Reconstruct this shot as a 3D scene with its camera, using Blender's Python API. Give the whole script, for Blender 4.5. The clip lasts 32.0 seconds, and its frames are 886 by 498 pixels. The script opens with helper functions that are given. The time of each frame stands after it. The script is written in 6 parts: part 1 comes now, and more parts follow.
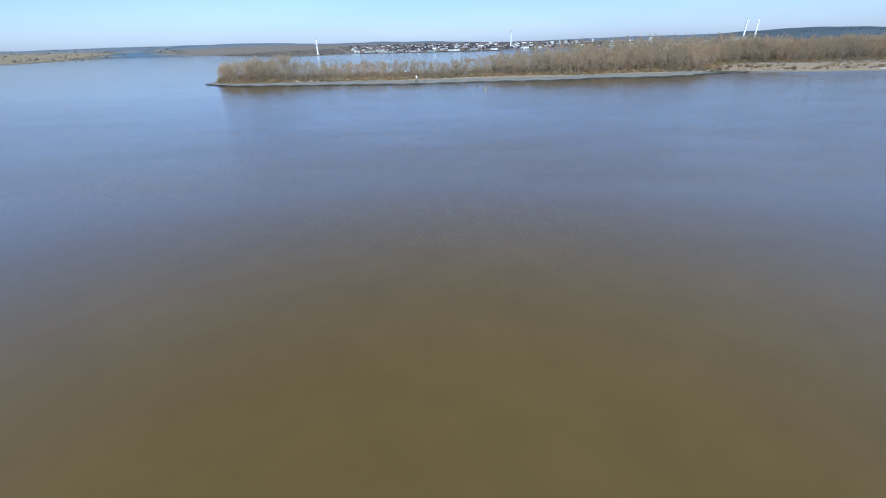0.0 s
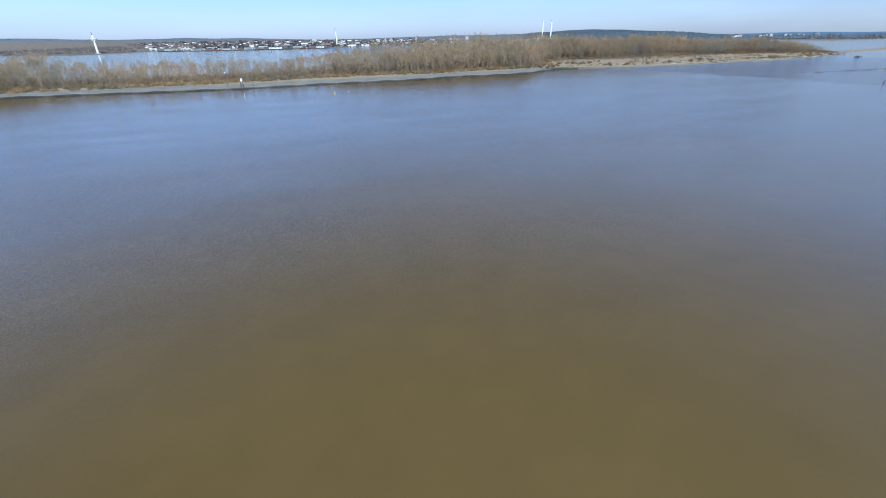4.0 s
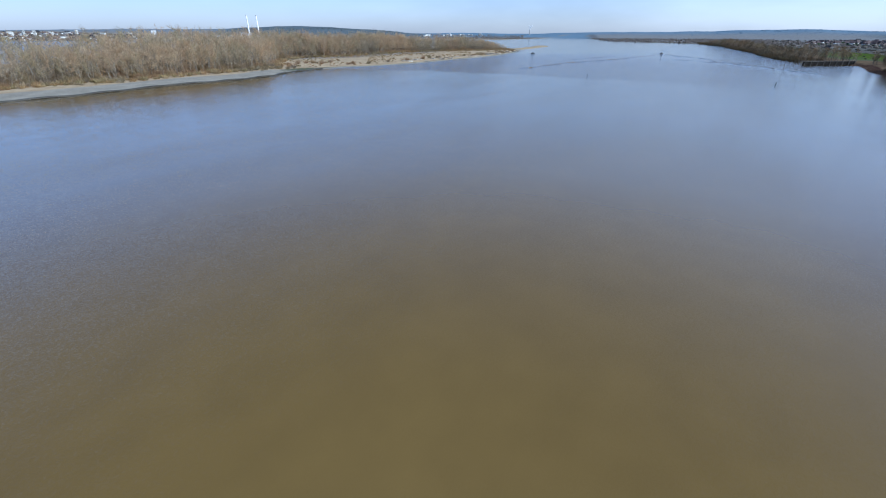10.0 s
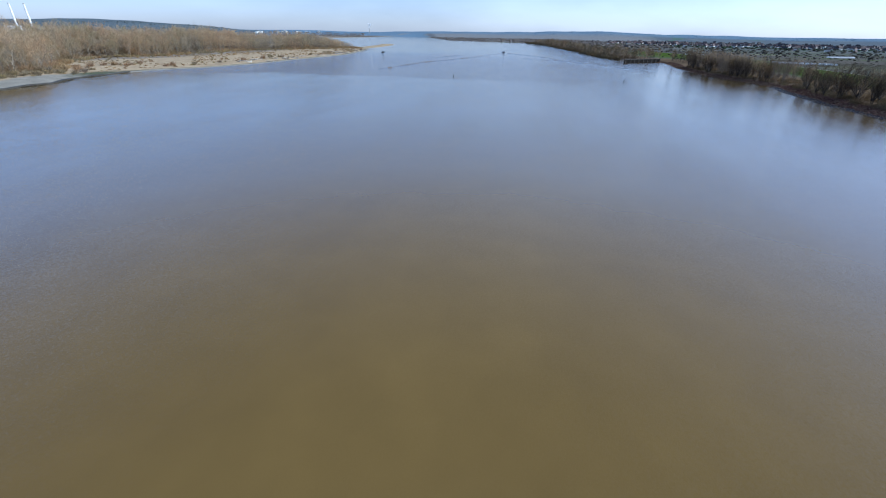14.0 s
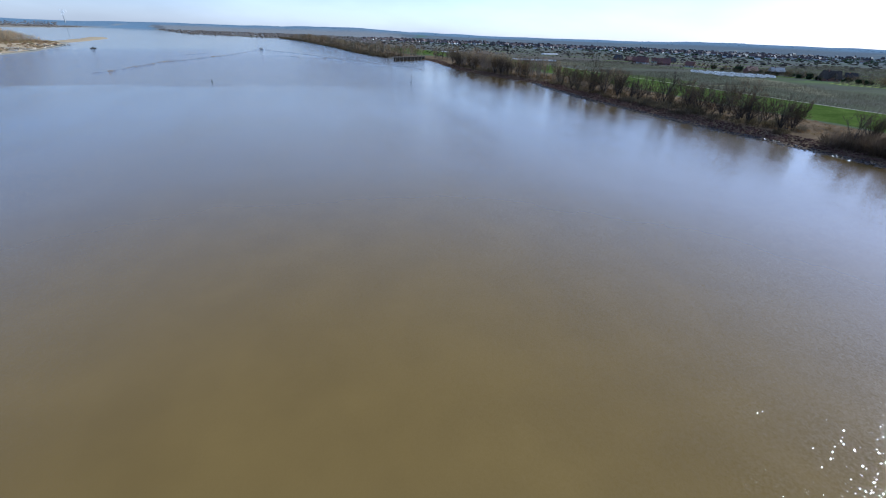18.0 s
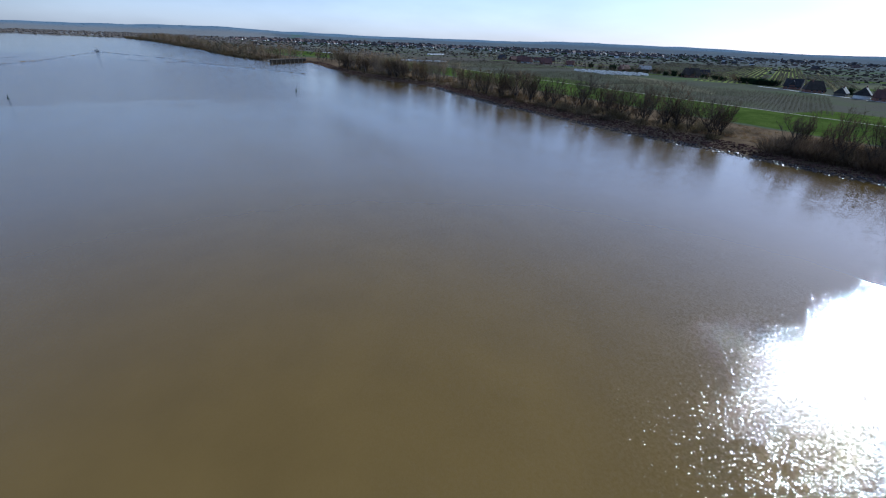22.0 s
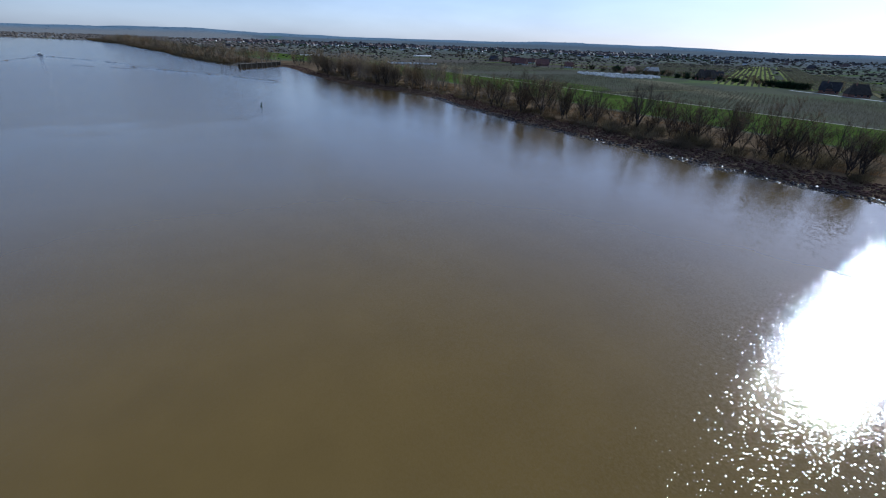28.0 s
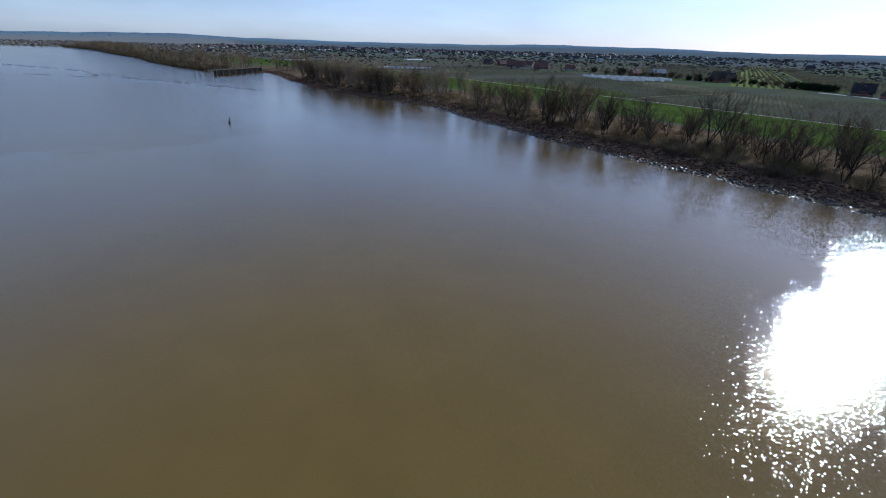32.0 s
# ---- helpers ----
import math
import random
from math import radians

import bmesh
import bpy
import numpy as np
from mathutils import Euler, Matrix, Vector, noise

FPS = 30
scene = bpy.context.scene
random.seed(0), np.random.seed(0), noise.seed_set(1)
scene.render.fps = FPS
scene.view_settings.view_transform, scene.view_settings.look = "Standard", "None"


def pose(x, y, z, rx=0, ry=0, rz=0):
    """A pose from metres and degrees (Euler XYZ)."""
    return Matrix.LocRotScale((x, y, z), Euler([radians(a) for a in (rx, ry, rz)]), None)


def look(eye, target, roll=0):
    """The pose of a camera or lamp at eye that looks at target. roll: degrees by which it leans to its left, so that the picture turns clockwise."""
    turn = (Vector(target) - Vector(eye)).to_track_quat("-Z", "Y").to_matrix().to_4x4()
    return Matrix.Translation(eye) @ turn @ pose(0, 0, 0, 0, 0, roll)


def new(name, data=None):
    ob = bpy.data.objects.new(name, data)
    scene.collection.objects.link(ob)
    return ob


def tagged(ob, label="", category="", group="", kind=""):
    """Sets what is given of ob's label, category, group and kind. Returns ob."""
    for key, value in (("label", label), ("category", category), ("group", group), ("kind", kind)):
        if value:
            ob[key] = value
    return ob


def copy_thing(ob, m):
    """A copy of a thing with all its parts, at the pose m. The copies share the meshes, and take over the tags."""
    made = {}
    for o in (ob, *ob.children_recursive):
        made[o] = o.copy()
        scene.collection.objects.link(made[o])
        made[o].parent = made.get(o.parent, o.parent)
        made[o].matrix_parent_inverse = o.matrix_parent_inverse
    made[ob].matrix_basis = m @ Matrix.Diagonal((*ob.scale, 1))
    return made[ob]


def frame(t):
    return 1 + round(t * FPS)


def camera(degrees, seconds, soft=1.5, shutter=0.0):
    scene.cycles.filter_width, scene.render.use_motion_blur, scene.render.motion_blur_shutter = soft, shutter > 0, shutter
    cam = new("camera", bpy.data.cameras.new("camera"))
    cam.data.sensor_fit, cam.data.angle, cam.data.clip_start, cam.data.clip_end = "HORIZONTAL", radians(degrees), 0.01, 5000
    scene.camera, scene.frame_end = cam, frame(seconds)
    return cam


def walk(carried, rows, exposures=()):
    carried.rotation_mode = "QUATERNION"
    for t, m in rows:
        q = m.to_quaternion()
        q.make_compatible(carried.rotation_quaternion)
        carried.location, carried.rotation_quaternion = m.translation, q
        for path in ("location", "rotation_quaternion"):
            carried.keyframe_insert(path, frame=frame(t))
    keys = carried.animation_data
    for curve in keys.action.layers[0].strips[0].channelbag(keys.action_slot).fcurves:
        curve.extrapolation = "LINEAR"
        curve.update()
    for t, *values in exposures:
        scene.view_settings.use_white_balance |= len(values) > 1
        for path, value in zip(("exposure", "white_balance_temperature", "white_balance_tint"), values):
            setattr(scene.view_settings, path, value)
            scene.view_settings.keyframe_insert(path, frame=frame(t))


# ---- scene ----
cam = camera(92.83, 32.0, soft=1.1)

# seconds, x, y, z, heading clockwise from +y, tilt down, lean
FLIGHT = [
    (0.0, 0.00, -0.00, 36.00, 0.00, 25.97, -1.43),
    (0.5, -1.51, 6.89, 36.06, 2.61, 26.04, -1.50),
    (1.0, -2.94, 13.85, 36.08, 5.10, 26.15, -1.47),
    (1.5, -4.32, 20.93, 36.04, 7.14, 26.22, -1.39),
    (2.0, -5.59, 28.19, 35.89, 9.33, 26.30, -1.35),
    (2.5, -6.64, 35.52, 35.65, 11.00, 26.37, -1.28),
    (3.0, -7.31, 42.83, 35.30, 14.08, 26.44, -1.23),
    (3.5, -7.56, 49.95, 34.89, 17.29, 26.52, -1.12),
    (4.0, -7.32, 56.80, 34.46, 21.53, 26.57, -0.92),
    (4.5, -6.70, 63.35, 34.09, 24.73, 26.64, -0.91),
    (6.5, -1.90, 87.24, 33.03, 34.31, 26.84, -0.63),
    (7.0, -0.41, 93.19, 32.97, 36.29, 26.86, -0.56),
    (7.5, 1.26, 99.17, 32.97, 39.44, 26.93, -0.40),
    (8.0, 3.11, 105.26, 33.07, 43.54, 26.97, -0.15),
    (8.5, 5.04, 111.43, 33.28, 47.16, 27.02, -0.00),
    (9.0, 7.01, 117.58, 33.54, 51.03, 27.05, 0.09),
    (9.5, 9.28, 123.51, 33.73, 53.93, 27.08, 0.11),
    (10.0, 11.96, 129.07, 33.76, 56.55, 27.12, 0.19),
    (10.5, 14.99, 134.18, 33.61, 58.67, 27.14, 0.35),
    (11.0, 18.23, 138.89, 33.37, 60.49, 27.13, 0.46),
    (11.5, 21.63, 143.26, 33.10, 62.16, 27.11, 0.49),
    (12.0, 25.32, 147.28, 32.87, 64.07, 27.09, 0.56),
    (12.5, 29.38, 150.96, 32.71, 65.77, 27.12, 0.63),
    (13.0, 33.80, 154.26, 32.66, 68.83, 27.05, 0.73),
    (13.5, 38.53, 157.24, 32.72, 72.72, 27.11, 0.92),
    (14.0, 43.61, 160.10, 32.82, 76.30, 27.13, 1.03),
    (14.5, 48.96, 163.00, 32.92, 79.97, 27.17, 1.22),
    (15.0, 54.45, 165.85, 33.05, 83.81, 27.11, 1.56),
    (15.5, 59.98, 168.55, 33.17, 87.59, 27.12, 1.68),
    (17.5, 81.40, 176.44, 33.62, 102.43, 26.97, 2.29),
    (18.0, 87.03, 177.10, 33.54, 106.35, 26.85, 2.33),
    (18.5, 92.57, 177.34, 33.44, 110.90, 26.67, 2.30),
    (19.0, 98.03, 177.29, 33.33, 113.09, 26.57, 2.36),
    (19.5, 103.41, 176.97, 33.28, 113.75, 26.55, 2.37),
    (20.0, 108.80, 176.41, 33.27, 118.87, 26.39, 2.47),
    (20.5, 114.07, 175.51, 33.27, 120.47, 26.34, 2.51),
    (21.0, 119.24, 174.36, 33.29, 120.80, 26.32, 2.48),
    (21.5, 124.40, 173.04, 33.31, 120.96, 26.33, 2.43),
    (22.0, 129.57, 171.69, 33.35, 121.02, 26.32, 2.40),
    (22.5, 134.75, 170.33, 33.38, 121.25, 26.33, 2.42),
    (23.0, 139.95, 168.89, 33.37, 121.44, 26.36, 2.40),
    (23.5, 145.16, 167.32, 33.32, 121.58, 26.35, 2.38),
    (24.0, 150.27, 165.64, 33.24, 121.66, 26.34, 2.33),
    (24.5, 155.23, 163.91, 33.13, 121.78, 26.34, 2.29),
    (25.0, 160.09, 162.10, 33.03, 121.94, 26.34, 2.30),
    (25.5, 164.89, 160.22, 32.99, 122.10, 26.29, 2.24),
    (27.5, 184.81, 152.55, 33.08, 122.97, 26.23, 2.19),
    (28.0, 190.06, 150.51, 32.85, 123.18, 26.18, 2.12),
    (28.5, 195.32, 148.51, 32.52, 123.40, 26.14, 2.06),
    (29.0, 200.44, 146.57, 32.17, 123.57, 26.06, 1.98),
    (29.5, 205.39, 144.65, 31.85, 123.72, 25.96, 1.93),
    (30.0, 210.37, 142.68, 31.59, 123.83, 25.90, 1.87),
    (30.5, 215.43, 140.74, 31.40, 124.01, 25.84, 1.79),
    (31.0, 220.59, 138.81, 31.27, 124.13, 25.79, 1.74),
    (31.5, 225.78, 136.89, 31.19, 124.30, 25.76, 1.65),
    (32.0, 231.10, 135.05, 31.13, 124.47, 25.73, 1.59),
]
walk(cam, [(t, pose(x, y, z, 90 - tilt, 0, -head) @ pose(0, 0, 0, 0, 0, lean))
           for t, x, y, z, head, tilt, lean in FLIGHT], exposures=[(0.0, 0.66, 4800, 2.4), (12.0, 0.72, 4880, 2.9), (18.0, 0.80, 4930, 3.6), (20.0, 0.60, 4930, 3.4), (22.5, 0.34, 4930, 3.2), (32.0, 0.18, 4950, 2.8)])

# ---- light ----
SUN_AZ, SUN_EL = 173.5, 27.6
world = bpy.data.worlds.new("sky")
scene.world = world
world.use_nodes = True
wn = world.node_tree.nodes
sky = wn.new("ShaderNodeTexSky")
sky.sky_type, sky.sun_disc = "NISHITA", False
sky.sun_elevation, sky.sun_rotation = radians(SUN_EL), radians(SUN_AZ)
sky.air_density, sky.dust_density, sky.ozone_density, sky.altitude = 1.0, 0.7, 4.0, 30
soften = wn.new("ShaderNodeGamma")
soften.inputs[1].default_value = 0.76
world.node_tree.links.new(sky.outputs[0], soften.inputs[0])
clear = wn.new("ShaderNodeMix")
clear.data_type, clear.blend_type = "RGBA", "MULTIPLY"
clear.inputs[0].default_value, clear.inputs[7].default_value = 1.0, (0.99, 0.91, 1.05, 1)
world.node_tree.links.new(soften.outputs[0], clear.inputs[6])
# a thin veil of high cloud
veil_at = wn.new("ShaderNodeMapping")
veil_at.inputs["Scale"].default_value = (1.0, 1.6, 6.0)
veil_from = wn.new("ShaderNodeTexCoord")
world.node_tree.links.new(veil_from.outputs["Generated"], veil_at.inputs[0])
wisps = wn.new("ShaderNodeTexNoise")
wisps.inputs["Scale"].default_value, wisps.inputs["Detail"].default_value = 1.6, 5
world.node_tree.links.new(veil_at.outputs[0], wisps.inputs["Vector"])
thick = wn.new("ShaderNodeMapRange")
thick.inputs[1].default_value, thick.inputs[2].default_value = 0.35, 0.7
thick.inputs[3].default_value, thick.inputs[4].default_value = 0.18, 0.46
world.node_tree.links.new(wisps.outputs[0], thick.inputs[0])
veil = wn.new("ShaderNodeMix")
veil.data_type, veil.blend_type = "RGBA", "ADD"
veil.inputs[7].default_value = (2.75, 2.62, 2.5, 1)
# it thickens towards the sun
aspect = wn.new("ShaderNodeVectorMath")
aspect.operation = "DOT_PRODUCT"
world.node_tree.links.new(veil_from.outputs["Generated"], aspect.inputs[0])
aspect.inputs[1].default_value = (math.sin(radians(SUN_AZ - 30)), math.cos(radians(SUN_AZ - 30)), 0)
share = wn.new("ShaderNodeMapRange")
share.inputs[1].default_value, share.inputs[2].default_value = -0.5, 0.9
share.inputs[3].default_value, share.inputs[4].default_value = 0.55, 1.75
world.node_tree.links.new(aspect.outputs["Value"], share.inputs[0])
cover = wn.new("ShaderNodeMath")
cover.operation = "MULTIPLY"
world.node_tree.links.new(thick.outputs[0], cover.inputs[0])
world.node_tree.links.new(share.outputs[0], cover.inputs[1])
world.node_tree.links.new(cover.outputs[0], veil.inputs[0])
world.node_tree.links.new(clear.outputs[2], veil.inputs[6])
world.node_tree.links.new(veil.outputs[2], wn["Background"].inputs[0])
wn["Background"].inputs[1].default_value = 0.116

sun_data = bpy.data.lights.new("sun", "SUN")
sun_data.energy, sun_data.angle, sun_data.color = 3.2, radians(0.53), (1.0, 0.93, 0.82)
sun = new("sun", sun_data)
a, e = radians(SUN_AZ), radians(SUN_EL)
sun_way = Vector((math.sin(a) * math.cos(e), math.cos(a) * math.cos(e), math.sin(e)))
sun.matrix_world = look((0, 0, 200), Vector((0, 0, 200)) - sun_way)

# ---- materials ----


def nodes_of(name):
    m = bpy.data.materials.new(name)
    m.use_nodes = True
    return m, m.node_tree.nodes, m.node_tree.links, m.node_tree.nodes["Principled BSDF"]


def noise_node(n, l, scale, detail=3, rough=0.6, stretch=(1, 1, 1), source="Object"):
    co = n.new("ShaderNodeTexCoord")
    mp = n.new("ShaderNodeMapping")
    mp.inputs["Scale"].default_value = stretch
    tx = n.new("ShaderNodeTexNoise")
    tx.inputs["Scale"].default_value = scale
    tx.inputs["Detail"].default_value = detail
    tx.inputs["Roughness"].default_value = rough
    l.new(co.outputs[source], mp.inputs[0])
    l.new(mp.outputs[0], tx.inputs["Vector"])
    return tx.outputs[0]


def ramp(n, l, src, stops):
    r = n.new("ShaderNodeValToRGB")
    while len(r.color_ramp.elements) < len(stops):
        r.color_ramp.elements.new(0.5)
    for el, (p, c) in zip(r.color_ramp.elements, stops):
        el.position, el.color = p, (*c, 1)
    l.new(src, r.inputs[0])
    return r.outputs[0]


def mix(n, l, fac, c1, c2, blend="MIX"):
    m = n.new("ShaderNodeMix")
    m.data_type, m.blend_type = "RGBA", blend
    for sock, v in ((0, fac), (6, c1), (7, c2)):
        if hasattr(v, "is_linked"):
            l.new(v, m.inputs[sock])
        else:
            m.inputs[sock].default_value = v if sock == 0 else (*v, 1)
    return m.outputs[2]


def surface(name, low, high, scale=2.0, rough=0.8, bump=0.2, metal=0.0, spread=0.25, fine=12.0, both=True, spec=0.3, thin=0.0, tints=None):
    """A plain weathered surface: stains at two scales, a random tone for each object or island, fine relief."""
    m, n, l, b = nodes_of(name)
    big = noise_node(n, l, scale, 4)
    small = noise_node(n, l, scale * fine, 3)
    c = ramp(n, l, big, [(0.3, low), (0.7, high)])
    c = mix(n, l, 0.35, c, ramp(n, l, small, [(0.3, (0.55, 0.55, 0.55)), (0.7, (1.3, 1.3, 1.3))]), "MULTIPLY")
    if spread:
        tone = n.new("ShaderNodeObjectInfo").outputs["Random"]
        if both:
            add = n.new("ShaderNodeMath")
            add.operation = "ADD"
            l.new(tone, add.inputs[0])
            l.new(n.new("ShaderNodeNewGeometry").outputs["Random Per Island"], add.inputs[1])
            fr = n.new("ShaderNodeMath")
            fr.operation = "FRACT"
            l.new(add.outputs[0], fr.inputs[0])
            tone = fr.outputs[0]
        lo, hi = 1 - spread, 1 + spread
        c = mix(n, l, 1.0, c, ramp(n, l, tone, [(0.0, (lo, lo, lo)), (1.0, (hi, hi, hi))]), "MULTIPLY")
    if tints:
        at = n.new("ShaderNodeAttribute")
        at.attribute_name = "tone"
        c = mix(n, l, 1.0, c, ramp(n, l, at.outputs["Fac"], [(i / (len(tints) - 1), t_) for i, t_ in enumerate(tints)]), "MULTIPLY")
    l.new(c, b.inputs["Base Color"])
    b.inputs["Roughness"].default_value = rough
    b.inputs["Metallic"].default_value = metal
    b.inputs["Specular IOR Level"].default_value = spec
    if bump:
        bp = n.new("ShaderNodeBump")
        bp.inputs["Strength"].default_value = bump
        bp.inputs["Distance"].default_value = 0.05
        l.new(small, bp.inputs["Height"])
        l.new(bp.outputs[0], b.inputs["Normal"])
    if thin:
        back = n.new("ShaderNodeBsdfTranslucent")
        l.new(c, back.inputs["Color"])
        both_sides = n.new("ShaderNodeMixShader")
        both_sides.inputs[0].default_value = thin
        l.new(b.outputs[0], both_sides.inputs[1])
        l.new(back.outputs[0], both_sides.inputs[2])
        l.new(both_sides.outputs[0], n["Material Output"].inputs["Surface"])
    return m


# tints of different plants of one kind
WOODY = [(0.70, 0.74, 0.80), (1.0, 0.98, 0.95), (0.80, 0.84, 0.70), (1.1, 0.95, 0.80), (0.88, 0.76, 0.68), (1.2, 1.14, 1.05)]
M_BARK_PALE = surface("pale_bark", (0.17, 0.14, 0.10), (0.30, 0.255, 0.19), 0.8, 0.9, 0.3)
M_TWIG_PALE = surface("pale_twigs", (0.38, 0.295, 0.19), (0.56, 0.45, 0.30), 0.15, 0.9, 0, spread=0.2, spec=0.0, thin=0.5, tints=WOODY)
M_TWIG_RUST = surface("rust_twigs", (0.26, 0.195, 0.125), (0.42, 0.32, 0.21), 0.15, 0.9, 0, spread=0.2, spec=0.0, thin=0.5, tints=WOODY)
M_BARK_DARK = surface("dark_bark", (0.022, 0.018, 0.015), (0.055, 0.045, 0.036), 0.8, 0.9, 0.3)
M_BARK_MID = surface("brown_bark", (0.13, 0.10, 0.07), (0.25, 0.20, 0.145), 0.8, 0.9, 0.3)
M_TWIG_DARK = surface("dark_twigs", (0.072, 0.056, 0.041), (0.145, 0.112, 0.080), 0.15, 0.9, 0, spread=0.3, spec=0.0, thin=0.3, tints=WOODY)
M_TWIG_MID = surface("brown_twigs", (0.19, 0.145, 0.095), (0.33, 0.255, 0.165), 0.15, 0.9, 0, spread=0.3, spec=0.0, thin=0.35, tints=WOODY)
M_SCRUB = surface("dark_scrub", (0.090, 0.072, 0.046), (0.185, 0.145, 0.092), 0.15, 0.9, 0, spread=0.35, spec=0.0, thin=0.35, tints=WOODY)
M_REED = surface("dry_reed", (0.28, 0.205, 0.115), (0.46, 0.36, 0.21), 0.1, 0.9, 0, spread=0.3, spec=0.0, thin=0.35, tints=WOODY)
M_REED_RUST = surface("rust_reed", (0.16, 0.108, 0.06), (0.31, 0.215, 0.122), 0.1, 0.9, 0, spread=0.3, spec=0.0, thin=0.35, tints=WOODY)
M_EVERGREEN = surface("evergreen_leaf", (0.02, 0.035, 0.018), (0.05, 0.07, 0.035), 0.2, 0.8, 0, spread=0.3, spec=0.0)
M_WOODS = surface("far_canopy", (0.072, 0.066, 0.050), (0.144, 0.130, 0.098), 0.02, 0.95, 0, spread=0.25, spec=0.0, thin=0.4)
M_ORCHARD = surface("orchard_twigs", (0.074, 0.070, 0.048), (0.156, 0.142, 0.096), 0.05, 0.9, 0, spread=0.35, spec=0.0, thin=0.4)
M_STONE = surface("revetment_stone", (0.028, 0.016, 0.011), (0.15, 0.086, 0.064), 0.5, 0.9, 0.5, spread=0.38, spec=0.0)
M_STONE_WET = surface("wet_stone", (0.020, 0.014, 0.011), (0.055, 0.039, 0.032), 0.5, 0.26, 0.5, spread=0.4, spec=0.22)
M_MUD_WET = surface("wet_mud", (0.035, 0.03, 0.022), (0.075, 0.065, 0.048), 0.3, 0.6, 0.3)
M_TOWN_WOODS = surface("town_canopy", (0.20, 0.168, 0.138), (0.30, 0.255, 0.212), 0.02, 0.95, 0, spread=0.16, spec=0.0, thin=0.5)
# woods on the far ridge: aerial haze painted in as a blue base colour
M_HAZE_BLUE = surface("haze_blue_canopy", (0.135, 0.190, 0.238), (0.170, 0.228, 0.278), 0.006, 0.95, 0, spread=0.06, spec=0.0)
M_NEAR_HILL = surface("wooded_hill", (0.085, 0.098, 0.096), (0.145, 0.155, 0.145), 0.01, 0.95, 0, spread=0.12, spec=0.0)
M_WHITE = surface("white_paint", (0.70, 0.70, 0.68), (0.84, 0.84, 0.82), 0.3, 0.5, 0.05, spread=0.06)
M_PLASTER = surface("pale_render", (0.55, 0.53, 0.48), (0.78, 0.76, 0.70), 0.1, 0.85, 0.1, spread=0.25)
M_BRICK = surface("red_brick", (0.17, 0.085, 0.06), (0.27, 0.135, 0.095), 0.5, 0.85, 0.2, spread=0.2)
M_SAGE = surface("sage_cladding", (0.30, 0.37, 0.32), (0.42, 0.48, 0.42), 0.1, 0.7, 0.1, spread=0.1)
M_BRICK_OLD = surface("weathered_brick", (0.14, 0.10, 0.082), (0.24, 0.175, 0.15), 0.5, 0.85, 0.2, spread=0.25)
M_TILE = surface("roof_tile", (0.10, 0.052, 0.042), (0.19, 0.09, 0.07), 0.3, 0.8, 0.2, spread=0.35)
M_TILE_OLD = surface("weathered_tile", (0.075, 0.055, 0.05), (0.15, 0.10, 0.085), 0.3, 0.8, 0.2, spread=0.35)
M_TRACK = surface("pale_track", (0.30, 0.27, 0.17), (0.42, 0.38, 0.26), 0.05, 0.9, 0.2)
M_VERGE = surface("dry_verge", (0.17, 0.15, 0.075), (0.27, 0.235, 0.125), 0.08, 0.95, 0.2, spec=0.0)
M_GRASS = surface("orchard_grass", (0.15, 0.17, 0.05), (0.24, 0.26, 0.08), 0.05, 0.95, 0.2, spread=0.15, spec=0.0)
M_SLATE = surface("dark_roof", (0.02, 0.019, 0.02), (0.055, 0.052, 0.052), 0.3, 0.75, 0.2, spread=0.3)
M_THATCH = surface("thatch", (0.038, 0.030, 0.024), (0.08, 0.065, 0.05), 0.4, 0.95, 0.4, spread=0.2)
M_GLASS = surface("window_glass", (0.02, 0.025, 0.03), (0.05, 0.06, 0.07), 0.3, 0.08, 0, spread=0.1, spec=0.5)
M_STEEL_DARK = surface("sheet_pile_steel", (0.010, 0.009, 0.008), (0.026, 0.023, 0.020), 0.6, 0.9, 0.3, 0.0, spec=0.05)
M_TIMBER = surface("weathered_timber", (0.07, 0.06, 0.05), (0.17, 0.15, 0.125), 0.8, 0.85, 0.3)
M_DRIFT = surface("bleached_wood", (0.34, 0.30, 0.24), (0.55, 0.50, 0.42), 0.8, 0.9, 0.3)
M_CONCRETE = surface("concrete", (0.33, 0.32, 0.29), (0.52, 0.50, 0.46), 0.6, 0.85, 0.2)
M_YELLOW = surface("yellow_paint", (0.62, 0.42, 0.02), (0.80, 0.58, 0.05), 0.8, 0.45, 0.05, spread=0.05)
M_GREEN = surface("green_paint", (0.008, 0.024, 0.016), (0.016, 0.045, 0.028), 0.8, 0.5, 0.05, spread=0.05)
M_RED = surface("red_paint", (0.45, 0.04, 0.03), (0.60, 0.07, 0.05), 0.8, 0.45, 0.05, spread=0.05)
M_BLACK = surface("black_paint", (0.012, 0.012, 0.013), (0.03, 0.03, 0.03), 0.8, 0.5, 0.05, spread=0.05)
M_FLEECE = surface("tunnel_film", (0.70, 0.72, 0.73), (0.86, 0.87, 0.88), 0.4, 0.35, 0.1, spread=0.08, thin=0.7)


